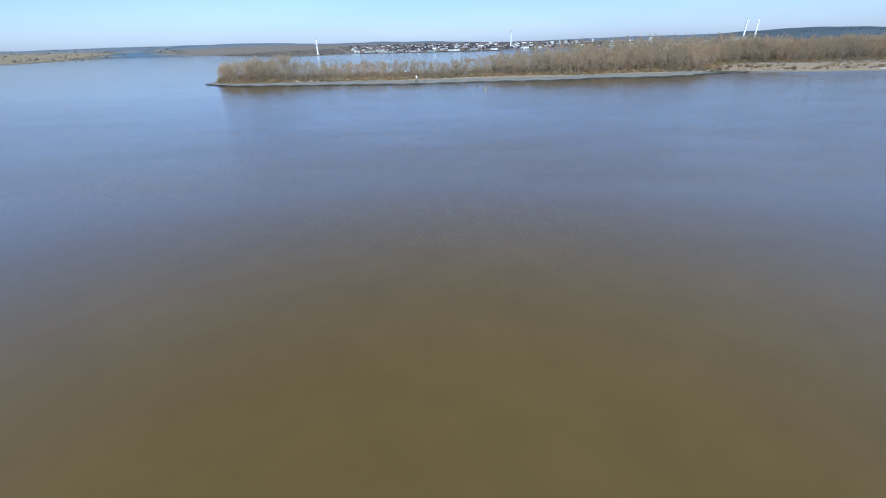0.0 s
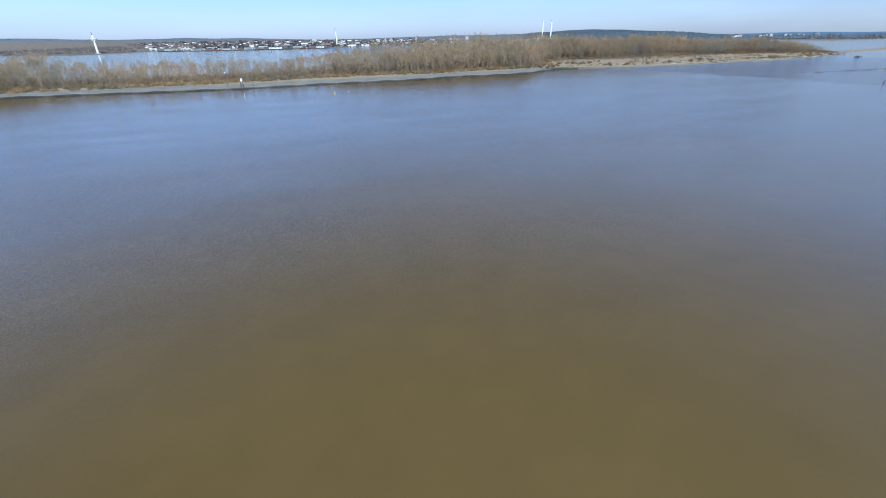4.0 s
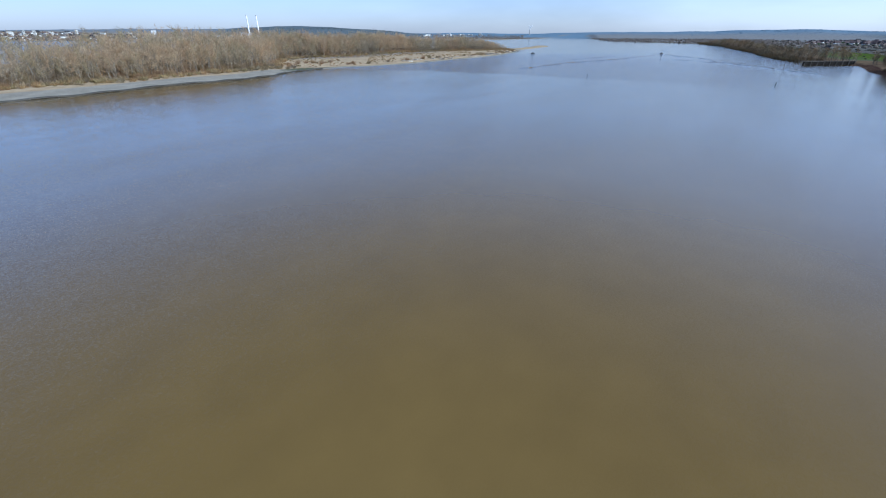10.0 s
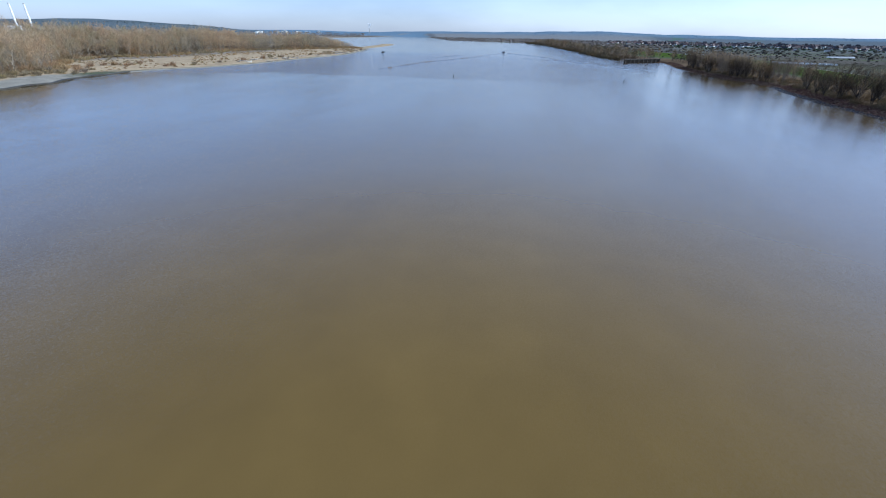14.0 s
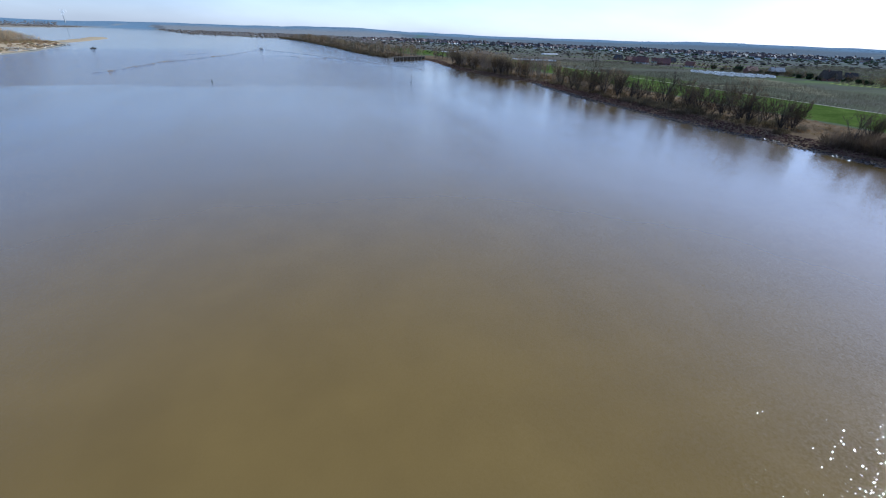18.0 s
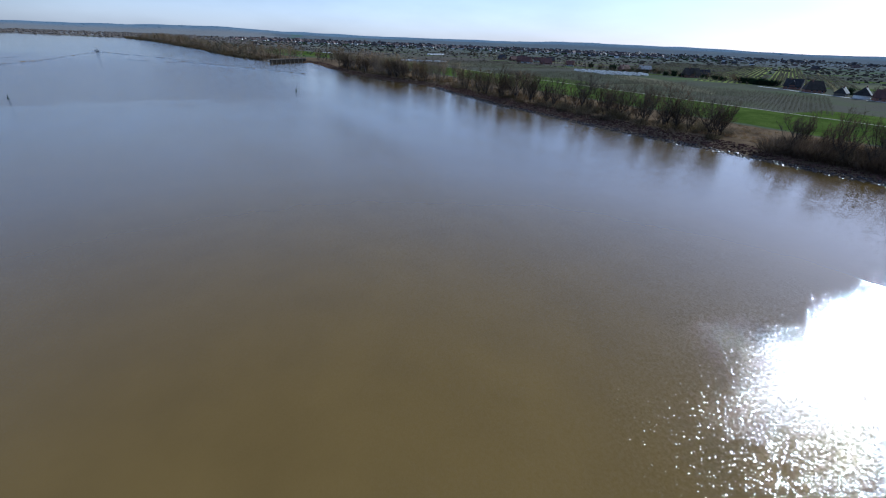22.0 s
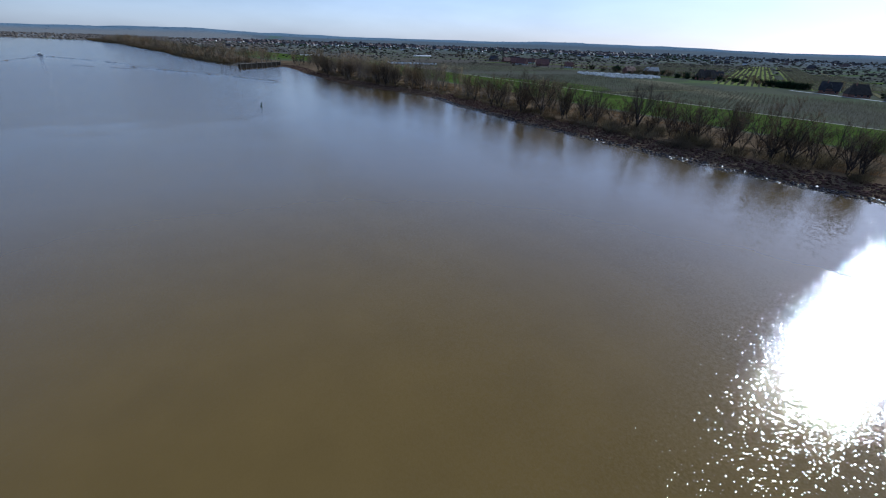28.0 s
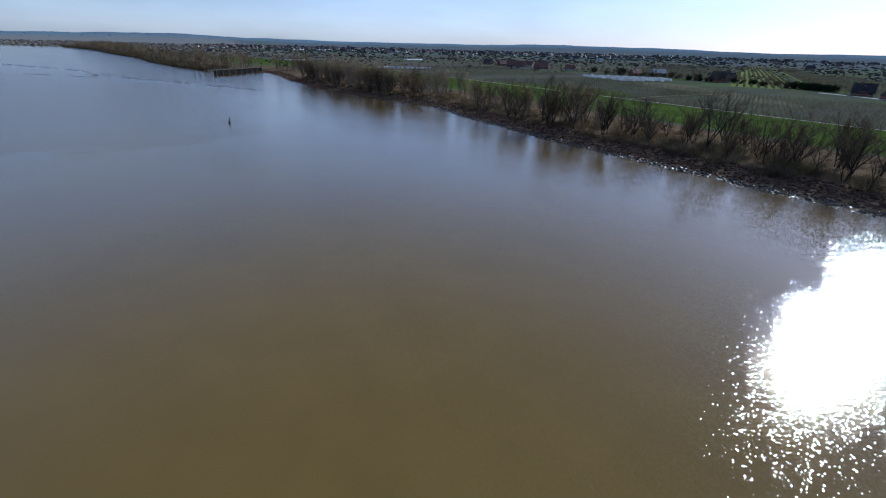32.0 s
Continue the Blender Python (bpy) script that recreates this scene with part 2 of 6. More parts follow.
def ground_material():
    m, n, l, b = nodes_of("ground_cover")

    def layer(name):
        at = n.new("ShaderNodeAttribute")
        at.attribute_name = name
        sp = n.new("ShaderNodeSeparateColor")
        l.new(at.outputs["Color"], sp.inputs[0])
        return sp.outputs
    za, zb = layer("zone_a"), layer("zone_b")
    huge = noise_node(n, l, 0.012, 3)
    mid = noise_node(n, l, 0.09, 5, 0.65)
    fine = noise_node(n, l, 1.1, 4, 0.7)

    def edge(src, lo=0.35, hi=0.65):
        """The border of a zone, broken up by the relief of the ground."""
        ad = n.new("ShaderNodeMath")
        ad.operation = "ADD"
        l.new(src, ad.inputs[0])
        jit = n.new("ShaderNodeMath")
        jit.operation = "MULTIPLY_ADD"
        l.new(mid, jit.inputs[0])
        jit.inputs[1].default_value, jit.inputs[2].default_value = 0.8, -0.4
        l.new(jit.outputs[0], ad.inputs[1])
        mr = n.new("ShaderNodeMapRange")
        mr.inputs[1].default_value, mr.inputs[2].default_value = lo, hi
        l.new(ad.outputs[0], mr.inputs[0])
        return mr.outputs[0]
    field = ramp(n, l, huge, [(0.35, (0.083, 0.090, 0.059)), (0.5, (0.104, 0.101, 0.076)), (0.62, (0.094, 0.123, 0.052))])
    # parcels of plough, stubble and meadow
    co = n.new("ShaderNodeTexCoord")
    mp = n.new("ShaderNodeMapping")
    mp.inputs["Rotation"].default_value = (0, 0, radians(24))
    mp.inputs["Scale"].default_value = (0.0125, 0.0042, 1)
    l.new(co.outputs["Object"], mp.inputs[0])
    plot = n.new("ShaderNodeTexVoronoi")
    plot.distance, plot.voronoi_dimensions = "CHEBYCHEV", "2D"
    plot.inputs["Scale"].default_value, plot.inputs["Randomness"].default_value = 1.0, 0.75
    l.new(mp.outputs[0], plot.inputs["Vector"])
    kind = n.new("ShaderNodeSeparateColor")
    l.new(plot.outputs["Color"], kind.inputs[0])
    crop = ramp(n, l, kind.outputs[0], [(0.0, (0.073, 0.066, 0.054)), (0.25, (0.100, 0.094, 0.071)), (0.5, (0.087, 0.092, 0.059)), (0.72, (0.124, 0.106, 0.083)), (0.86, (0.092, 0.123, 0.047)), (1.0, (0.177, 0.159, 0.094))])
    field = mix(n, l, 0.62, field, crop)
    field = mix(n, l, layer("zone_c")[1], field, ramp(n, l, mid, [(0.3, (0.088, 0.073, 0.060)), (0.7, (0.135, 0.114, 0.095))]))
    field = mix(n, l, zb[2], field, (0.17, 0.152, 0.095))
    grass = ramp(n, l, mid, [(0.35, (0.058, 0.085, 0.016)), (0.65, (0.10, 0.132, 0.028))])
    mud = ramp(n, l, mid, [(0.3, (0.235, 0.208, 0.160)), (0.7, (0.34, 0.302, 0.235))])
    straw = ramp(n, l, mid, [(0.3, (0.31, 0.228, 0.132)), (0.7, (0.48, 0.365, 0.225))])
    reed = ramp(n, l, mid, [(0.3, (0.085, 0.060, 0.036)), (0.7, (0.19, 0.132, 0.078))])
    floor = ramp(n, l, mid, [(0.3, (0.20, 0.162, 0.12)), (0.7, (0.30, 0.248, 0.185))])
    c = field
    for src, col in ((za[2], grass), (zb[1], floor), (zb[0], reed), (za[1], straw), (za[0], mud)):
        c = mix(n, l, edge(src), c, col)
    # blue-grey of aerial haze, painted over the far ground's own colour
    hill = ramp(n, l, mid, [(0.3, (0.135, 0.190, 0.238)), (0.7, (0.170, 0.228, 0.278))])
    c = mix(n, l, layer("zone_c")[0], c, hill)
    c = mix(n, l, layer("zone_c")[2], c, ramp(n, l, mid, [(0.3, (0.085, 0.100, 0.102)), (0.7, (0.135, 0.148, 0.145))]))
    c = mix(n, l, 0.5, c, ramp(n, l, fine, [(0.25, (0.5, 0.5, 0.5)), (0.75, (1.45, 1.45, 1.45))]), "MULTIPLY")
    l.new(c, b.inputs["Base Color"])
    b.inputs["Roughness"].default_value = 0.95
    b.inputs["Specular IOR Level"].default_value = 0.0
    bp = n.new("ShaderNodeBump")
    bp.inputs["Strength"].default_value, bp.inputs["Distance"].default_value = 0.6, 0.35
    l.new(fine, bp.inputs["Height"])
    l.new(bp.outputs[0], b.inputs["Normal"])
    return m


def water_material():
    """Silt-laden river: brown body, clear gloss, small wind ripples and ruffled patches."""
    m, n, l, b = nodes_of("river_water")
    silt = noise_node(n, l, 0.012, 3, 0.5, (1, 1.6, 1))
    cloud = noise_node(n, l, 0.12, 3, 0.55)
    c = ramp(n, l, silt, [(0.3, (0.142, 0.088, 0.022)), (0.7, (0.168, 0.106, 0.028))])
    c = mix(n, l, 0.3, c, ramp(n, l, cloud, [(0.3, (0.8, 0.8, 0.8)), (0.7, (1.15, 1.15, 1.15))]), "MULTIPLY")
    body = n.new("ShaderNodeBsdfDiffuse")
    l.new(c, body.inputs["Color"])
    gloss = n.new("ShaderNodeBsdfGlossy")
    gloss.distribution = "BECKMANN"
    gloss.inputs["Roughness"].default_value = WATER_ROUGH
    fres = n.new("ShaderNodeFresnel")
    fres.inputs["IOR"].default_value = 1.333
    sheen = ramp(n, l, fres.outputs[0], [(0.0, (0.0,) * 3), (0.025, (0.022,) * 3), (0.085, (0.15,) * 3), (0.19, (0.37,) * 3), (0.4, (0.64,) * 3), (1.0, (1.0,) * 3)])
    both = n.new("ShaderNodeMixShader")
    l.new(sheen, both.inputs[0])
    l.new(body.outputs[0], both.inputs[1])
    l.new(gloss.outputs[0], both.inputs[2])
    l.new(both.outputs[0], n["Material Output"].inputs["Surface"])
    n.remove(b)
    patch = noise_node(n, l, 0.007, 4, 0.6, (0.6, 1.5, 1))
    mr = n.new("ShaderNodeMapRange")
    mr.inputs[1].default_value, mr.inputs[2].default_value = 0.5, 0.62
    mr.inputs[3].default_value, mr.inputs[4].default_value = WAVE_CALM, WAVE_RUFFLED
    l.new(patch, mr.inputs[0])
    co = n.new("ShaderNodeTexCoord")
    xyz = n.new("ShaderNodeSeparateXYZ")
    l.new(co.outputs["Object"], xyz.inputs[0])

    def math_node(op, a_, b_):
        k = n.new("ShaderNodeMath")
        k.operation = op
        for i, v in enumerate((a_, b_)):
            if hasattr(v, "is_linked"):
                l.new(v, k.inputs[i])
            else:
                k.inputs[i].default_value = v
        return k.outputs[0]
    # a belt of wind-ruffled water across the stream
    belt = math_node("ADD", math_node("ADD", xyz.outputs[0], math_node("MULTIPLY", xyz.outputs[1], 0.1)), math_node("MULTIPLY", noise_node(n, l, 0.008, 8, 0.66, (1, 0.6, 1)), 600))
    rim = n.new("ShaderNodeMapRange")
    rim.inputs[1].default_value, rim.inputs[2].default_value = 700, 745
    l.new(belt, rim.inputs[0])
    back = n.new("ShaderNodeMapRange")
    back.inputs[1].default_value, back.inputs[2].default_value = 1270, 970
    l.new(belt, back.inputs[0])
    mid_stream = n.new("ShaderNodeMapRange")
    mid_stream.inputs[1].default_value, mid_stream.inputs[2].default_value = 80, 150
    l.new(xyz.outputs[1], mid_stream.inputs[0])
    belt = math_node("MULTIPLY", math_node("MULTIPLY", rim.outputs[0], back.outputs[0]), math_node("MULTIPLY", mid_stream.outputs[0], 4.2))
    lee = n.new("ShaderNodeMapRange")
    lee.inputs[1].default_value, lee.inputs[2].default_value = 72, 104
    lee.inputs[3].default_value, lee.inputs[4].default_value = 0.8, 0.98
    l.new(xyz.outputs[1], lee.inputs[0])
    # breezier in mid stream, calmer again towards the island
    open_water = n.new("ShaderNodeMapRange")
    open_water.inputs[1].default_value, open_water.inputs[2].default_value = 104, 120
    open_water.inputs[3].default_value, open_water.inputs[4].default_value = 0.0, 0.85
    l.new(xyz.outputs[1], open_water.inputs[0])
    off_island = n.new("ShaderNodeMapRange")
    off_island.inputs[1].default_value, off_island.inputs[2].default_value = 260, 160
    off_island.inputs[3].default_value, off_island.inputs[4].default_value = 0.1, 1.0
    l.new(xyz.outputs[1], off_island.inputs[0])
    sheltered = n.new("ShaderNodeMapRange")
    sheltered.inputs[1].default_value, sheltered.inputs[2].default_value = 270, 400
    sheltered.inputs[3].default_value, sheltered.inputs[4].default_value = 1.0, 0.45
    l.new(xyz.outputs[1], sheltered.inputs[0])
    wind = math_node("ADD", math_node("MULTIPLY", lee.outputs[0], sheltered.outputs[0]), math_node("MULTIPLY", open_water.outputs[0], off_island.outputs[0]))
    # wind reaches the bank again beyond the bend
    exposed = n.new("ShaderNodeMapRange")
    exposed.inputs[1].default_value, exposed.inputs[2].default_value = 520, 640
    exposed.inputs[3].default_value, exposed.inputs[4].default_value = 0.0, 0.9
    l.new(xyz.outputs[0], exposed.inputs[0])
    by_bank = n.new("ShaderNodeMapRange")
    by_bank.inputs[1].default_value, by_bank.inputs[2].default_value = 150, 100
    l.new(xyz.outputs[1], by_bank.inputs[0])
    wind = math_node("ADD", wind, math_node("MULTIPLY", exposed.outputs[0], by_bank.outputs[0]))
    streak = n.new("ShaderNodeMapRange")
    streak.inputs[1].default_value, streak.inputs[2].default_value = 0.35, 0.65
    streak.inputs[3].default_value, streak.inputs[4].default_value = 0.78, 1.25
    l.new(noise_node(n, l, 0.03, 6, 0.6, (0.5, 1.6, 1)), streak.inputs[0])
    breeze = math_node("MULTIPLY", math_node("MULTIPLY", mr.outputs[0], wind), streak.outputs[0])
    strength = math_node("MAXIMUM", breeze, belt)

    def slopes(scale, detail, stretch, size):
        """Two independent slopes of the surface, as a vector."""
        mp = n.new("ShaderNodeMapping")
        mp.inputs["Scale"].default_value = stretch
        l.new(co.outputs["Object"], mp.inputs[0])
        tx = n.new("ShaderNodeTexNoise")
        tx.inputs["Scale"].default_value, tx.inputs["Detail"].default_value = scale, detail
        l.new(mp.outputs[0], tx.inputs["Vector"])
        sub = n.new("ShaderNodeVectorMath")
        sub.operation = "SUBTRACT"
        l.new(tx.outputs["Color"], sub.inputs[0])
        sub.inputs[1].default_value = (0.5, 0.5, 0.5)
        mul = n.new("ShaderNodeVectorMath")
        mul.operation = "MULTIPLY"
        l.new(sub.outputs[0], mul.inputs[0])
        mul.inputs[1].default_value = (size, size, 0)
        return mul.outputs[0]
    add = n.new("ShaderNodeVectorMath")
    l.new(slopes(RIPPLE, 0.0, (1, 1.2, 1), RIPPLE_SLOPE), add.inputs[0])
    chop = n.new("ShaderNodeVectorMath")
    l.new(slopes(RIPPLE * 0.45, 0.0, (1.1, 1, 1), CHOP_SLOPE), chop.inputs[0])
    swell = n.new("ShaderNodeVectorMath")
    l.new(slopes(0.5, 2, (0.7, 1.3, 1), SWELL_SLOPE), swell.inputs[0])
    l.new(slopes(0.17, 2, (1.6, 0.3, 1), SWELL_SLOPE * 0.6), swell.inputs[1])
    l.new(swell.outputs[0], chop.inputs[1])
    l.new(chop.outputs[0], add.inputs[1])
    grow_ = n.new("ShaderNodeVectorMath")
    grow_.operation = "SCALE"
    l.new(add.outputs[0], grow_.inputs[0])
    l.new(strength, grow_.inputs["Scale"])
    up = n.new("ShaderNodeVectorMath")
    up.inputs[1].default_value = (0, 0, 1)
    l.new(grow_.outputs[0], up.inputs[0])
    unit = n.new("ShaderNodeVectorMath")
    unit.operation = "NORMALIZE"
    l.new(up.outputs[0], unit.inputs[0])
    l.new(unit.outputs[0], gloss.inputs["Normal"])
    return m


WATER_ROUGH, WAVE_CALM, WAVE_RUFFLED = 0.09, 0.9, 1.1
RIPPLE, RIPPLE_SLOPE, CHOP_SLOPE, SWELL_SLOPE = 5.8, 0.33, 0.18, 0.06
M_GROUND = ground_material()
M_WATER = water_material()

# ---- the lie of the land ----
SOUTH = [(-5200, -80), (-700, -25), (120, -6), (165, -2), (200, 2), (260, 8), (345, 10), (400, 6), (435, 1), (470, 5), (500, 15),
         (560, 24), (640, 24), (690, 18), (742, 17), (772, 30), (790, 70), (832, 84), (995, 114), (1112, 121),
         (1368, 165), (1630, 200), (2040, 306), (2174, 488), (2300, 690), (2655, 840), (4232, 1400), (5200, 1500),
         (5200, -5200), (-5200, -5200)]
ISLAND = [(-262, 512), (-230, 487), (-195, 474), (-103, 462), (-22, 452), (45, 457), (110, 456), (176, 468), (225, 464), (264, 473),
          (290, 490), (345, 499), (372, 496), (405, 483), (470, 474), (564, 479), (640, 480), (708, 486), (770, 496), (850, 518), (925, 541), (985, 560), (1000, 600),
          (1060, 760), (1100, 1000), (1000, 1300), (620, 1280), (320, 1000), (120, 800), (0, 690), (-200, 650), (-285, 590)]
SPIT = [(930, 558), (1100, 585), (1264, 611), (1330, 630), (1410, 668), (1385, 688), (1250, 655), (1100, 625), (950, 610)]
NORTH = [(-2350, 3600), (-1500, 3000), (-1000, 2300), (-650, 1900), (-500, 1960), (-420, 2400), (0, 2310), (320, 2290),
         (650, 2600), (1200, 2500), (2000, 2600), (3000, 3300), (4000, 4100), (5200, 4800), (5200, 5200), (-2600, 5200)]
ISLET = [(2300, 1300), (2500, 1850), (3300, 2300), (4600, 3200), (5200, 3400), (5200, 1800), (4200, 1520), (3045, 1400)]
WEST = [(-1559, 1680), (-1700, 2100), (-2250, 3300), (-2600, 5200), (-5200, 5200), (-5200, 900), (-2900, 1250)]
RIDGE = [(-180, .3), (-60, .3), (-43, .27), (-34, .55), (-24, .5), (-10, .4), (8, .15), (20, .25), (31, .4), (38, .72), (42, .62), (47, .4),
         (52, .05), (59, .05), (66, .02), (76, .2), (84, .3), (95, .42), (111, .12), (121, .22), (142, .42), (158, .15), (167, .2), (180, .3)]


def signed(poly, x, y):
    """Distance to a closed outline, positive inside."""
    best = np.full(x.shape, 1e18)
    inside = np.zeros(x.shape, bool)
    for (x0, y0), (x1, y1) in zip(poly, poly[1:] + poly[:1]):
        dx, dy = x1 - x0, y1 - y0
        t = np.clip(((x - x0) * dx + (y - y0) * dy) / (dx * dx + dy * dy), 0, 1)
        best = np.minimum(best, (x - x0 - t * dx) ** 2 + (y - y0 - t * dy) ** 2)
        if y0 != y1:
            inside ^= ((y0 > y) != (y1 > y)) & (x < dx * (y - y0) / dy + x0)
    return np.where(inside, 1, -1) * np.sqrt(best)


def wobble(x, y, s, k=0):
    """Cheap smooth unevenness between about -1 and 1."""
    return (np.sin(x / s + 1.7 * k + 1.3 * np.sin(y / s * 0.7 + k)) + np.sin(y / s * 1.1 + 2.1 * k + 1.1 * np.sin(x / s * 0.6 - k))) / 2


def dike_line(x):
    return np.interp(x, [100, 420, 640, 800, 1000, 1400], [-104, -100, -99, -92, -40, 60])


def land(x, y):
    """Height of the ground and the distances to the shores."""
    x, y = np.asarray(x, float), np.asarray(y, float)
    jag = 0.9 * wobble(x, y, 9) + 1.4 * wobble(x, y, 31, 2)
    ds, di = signed(SOUTH, x, y) + jag, signed(ISLAND, x, y) + jag
    dp = signed(SPIT, x, y) + jag
    z = np.full(x.shape, -3.0)
    zs = np.interp(ds, [-40, 0, 9, 16, 60, 4000], [-3, 0, 1.4, 2.1, 2.4, 2.0])
    u = y - dike_line(x)
    zs = zs + 3.2 * np.interp(u, [-22, -2.5, 2.5, 40], [0, 1, 1, 0]) * np.interp(x, [-400, 0, 1300, 1500], [0, 1, 1, 0])
    zi = np.interp(di, [-30, 0, 12, 45, 90], [-3, 0, 0.9, 2.4, 3.0]) + 0.25 * wobble(x, y, 14, 4) * (di > 6)
    z = np.maximum(z, np.maximum(zs, zi))
    z = np.maximum(z, np.interp(dp, [-20, 0, 15], [-3, 0, 0.7]))
    far = np.maximum(np.maximum(signed(NORTH, x, y), signed(ISLET, x, y)), signed(WEST, x, y))
    z = np.maximum(z, np.interp(far, [-60, 0, 60, 400], [-3, 0, 1.5, 3.0]))
    r = np.hypot(x - 150, y - 200)
    bear = np.degrees(np.arctan2(x - 100, y - 120))
    rz = 27 + 78 * np.interp(bear, [p[0] for p in RIDGE], [p[1] for p in RIDGE])
    rise = np.clip((r - 3550) / 800, 0, 1) ** 1.3
    z = z + rise * (rz * (1 + 0.16 * wobble(x, y, 260, 1) + 0.07 * wobble(x, y, 70, 5)) - z) * (r > 3550)
    z = z + np.interp(far, [80, 1150], [0, 26]) * np.clip((y - 2300) / 300, 0, 1) * np.clip((1500 - x) / 400, 0, 1) * (1 - rise)
    return z, ds, di, dp, far, u


def ground_z(x, y):
    return float(land(np.array([x]), np.array([y]))[0][0])


def grow(start, stop, step, rate):
    out, p = [], start
    while abs(p - start) < abs(stop - start):
        p += math.copysign(step, stop - start)
        step *= rate
        out.append(p)
    out[-1] = stop
    return out


def mesh_from(name, verts, tris, smooth=False):
    """A mesh of triangles from arrays."""
    me = bpy.data.meshes.new(name)
    verts, tris = np.asarray(verts, np.float32), np.asarray(tris, np.int32)
    me.vertices.add(len(verts))
    me.vertices.foreach_set("co", verts.ravel())
    me.loops.add(tris.size)
    me.loops.foreach_set("vertex_index", tris.ravel())
    me.polygons.add(len(tris))
    me.polygons.foreach_set("loop_start", np.arange(0, tris.size, 3, dtype=np.int32))
    me.polygons.foreach_set("loop_total", np.full(len(tris), 3, np.int32))
    me.polygons.foreach_set("use_smooth", np.full(len(tris), smooth))
    me.update(calc_edges=True)
    me.validate()
    return me


def build_ground():
    xs = np.array(sorted(set([*np.arange(-320, 961, 4), *np.arange(-700, -320, 12), *np.arange(972, 1500, 12),
                              *grow(-700, -4900, 20, 1.08), *grow(1500, 5100, 20, 1.05)])), float)
    ys = np.array(sorted(set([*np.arange(-160, 101, 4), *np.arange(430, 645, 4), *np.arange(-504, -160, 8), *np.arange(100, 430, 22),
                              *np.arange(645, 1000, 14), *grow(-504, -4700, 12, 1.06), *grow(1000, 5000, 18, 1.05)])), float)
    gx, gy = np.meshgrid(xs, ys)
    x, y = gx.ravel(), gy.ravel()
    z, ds, di, dp, far, u = land(x, y)
    w = len(xs)
    i = (np.arange(len(ys) - 1)[:, None] * w + np.arange(w - 1)[None, :]).ravel()
    tris = np.concatenate([np.stack([i, i + 1, i + w + 1], 1), np.stack([i, i + w + 1, i + w], 1)])
    me = mesh_from("ground", np.stack([x, y, z], 1), tris, True)
    one = np.ones(len(x))
    ramp_ = lambda v, lo, hi: np.clip((v - lo) / (hi - lo), 0, 1)
    south, isl = ds > -20, di > -20
    mud = np.maximum.reduce([isl * (1 - ramp_(di, 22, 36)) * (1 - ramp_(x, 270, 330)), 0.3 * (dp > -20), isl * (1 - ramp_(di, 3, 8)),
                             south * (1 - ramp_(ds, 3, 9)) * (1 - 0.8 * ramp_(x, 780, 830)) * np.interp(x, [120, 145, 760, 790], [1, 0, 0, 1]), (far > -80) * (1 - ramp_(far, 20, 60))])
    straw = isl * ramp_(di, 14, 26) * (1 - ramp_(di, 60, 85))
    straw = np.maximum(straw, isl * ramp_(x, 300, 380) * ramp_(di, 4, 10) * (1 - ramp_(di, 90, 150)))
    straw = np.maximum(straw, 0.8 * (dp > -6))
    grass = south * ramp_(u, -3, 1) * (1 - ramp_(u, 36, 46)) * (1 - ramp_(x, 1000, 1200))
    strip = np.sin((x * 0.94 - y * 0.34) / 23 + 1.2 * np.sin(y / 140)) * (u < -22)
    grass = np.maximum(grass, south * (u < -4) * (((strip > 0.9) & (ds > 380) & (ds < 1500)) | ((u > -24) & (x < 330)) | ((wobble(x, y, 75, 5) > 0.8) & (ds < 420) & (x < 560))) * one * (ds < 2200))
    grass = np.maximum(grass, south * (x > 735) * (x < 800) * ramp_(ds, 14, 20) * (1 - ramp_(ds, 60, 80)) * one)
    grass = np.maximum(grass, 0.55 * south * (x > 800) * (x < 1090) * ramp_(ds, 60, 90) * (1 - ramp_(ds, 190, 220)))
    grass = np.maximum(grass, south * (1 - ramp_(x, 244, 256)) * ramp_(x, 60, 100) * ramp_(u, -84, -76) * (1 - ramp_(u, -20, -12)))
    reed = south * ramp_(ds, 6 - 12 * ((x > 130) & (x < 780)), 11 - 12 * ((x > 130) & (x < 780))) * ramp_(u, 38, 48) * (1 - ramp_(ds, 60, 80))
    wood = isl * ramp_(di, 70, 95)
    glade = isl * (np.hypot((x - 1010) / 130, (y - 1100) / 45) < 1) * one
    straw, wood = np.maximum(straw, glade), wood * (1 - glade)
    bear = np.degrees(np.arctan2(x - 100, y - 120))
    rr = np.hypot(x - 150, y - 200)
    # weight of the painted haze blue: grows with distance over plain and ridges
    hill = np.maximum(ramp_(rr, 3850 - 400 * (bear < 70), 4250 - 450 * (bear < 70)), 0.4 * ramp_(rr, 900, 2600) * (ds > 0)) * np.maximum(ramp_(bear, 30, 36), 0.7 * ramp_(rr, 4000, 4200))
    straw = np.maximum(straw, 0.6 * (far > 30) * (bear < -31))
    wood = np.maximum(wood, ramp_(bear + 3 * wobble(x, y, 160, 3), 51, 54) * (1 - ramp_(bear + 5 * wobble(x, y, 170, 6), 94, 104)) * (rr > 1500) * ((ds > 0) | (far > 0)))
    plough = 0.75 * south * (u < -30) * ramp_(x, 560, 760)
    # the same haze blue covers the land closing the river's far end
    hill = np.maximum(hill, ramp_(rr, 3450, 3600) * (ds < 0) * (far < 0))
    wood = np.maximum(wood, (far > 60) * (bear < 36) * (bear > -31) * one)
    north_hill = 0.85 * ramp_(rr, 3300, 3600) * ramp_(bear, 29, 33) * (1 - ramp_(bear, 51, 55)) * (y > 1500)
    pale = south * (u < -30) * (wobble(x * 0.9 + y * 0.3, y, 52, 9) > 0.86) * one
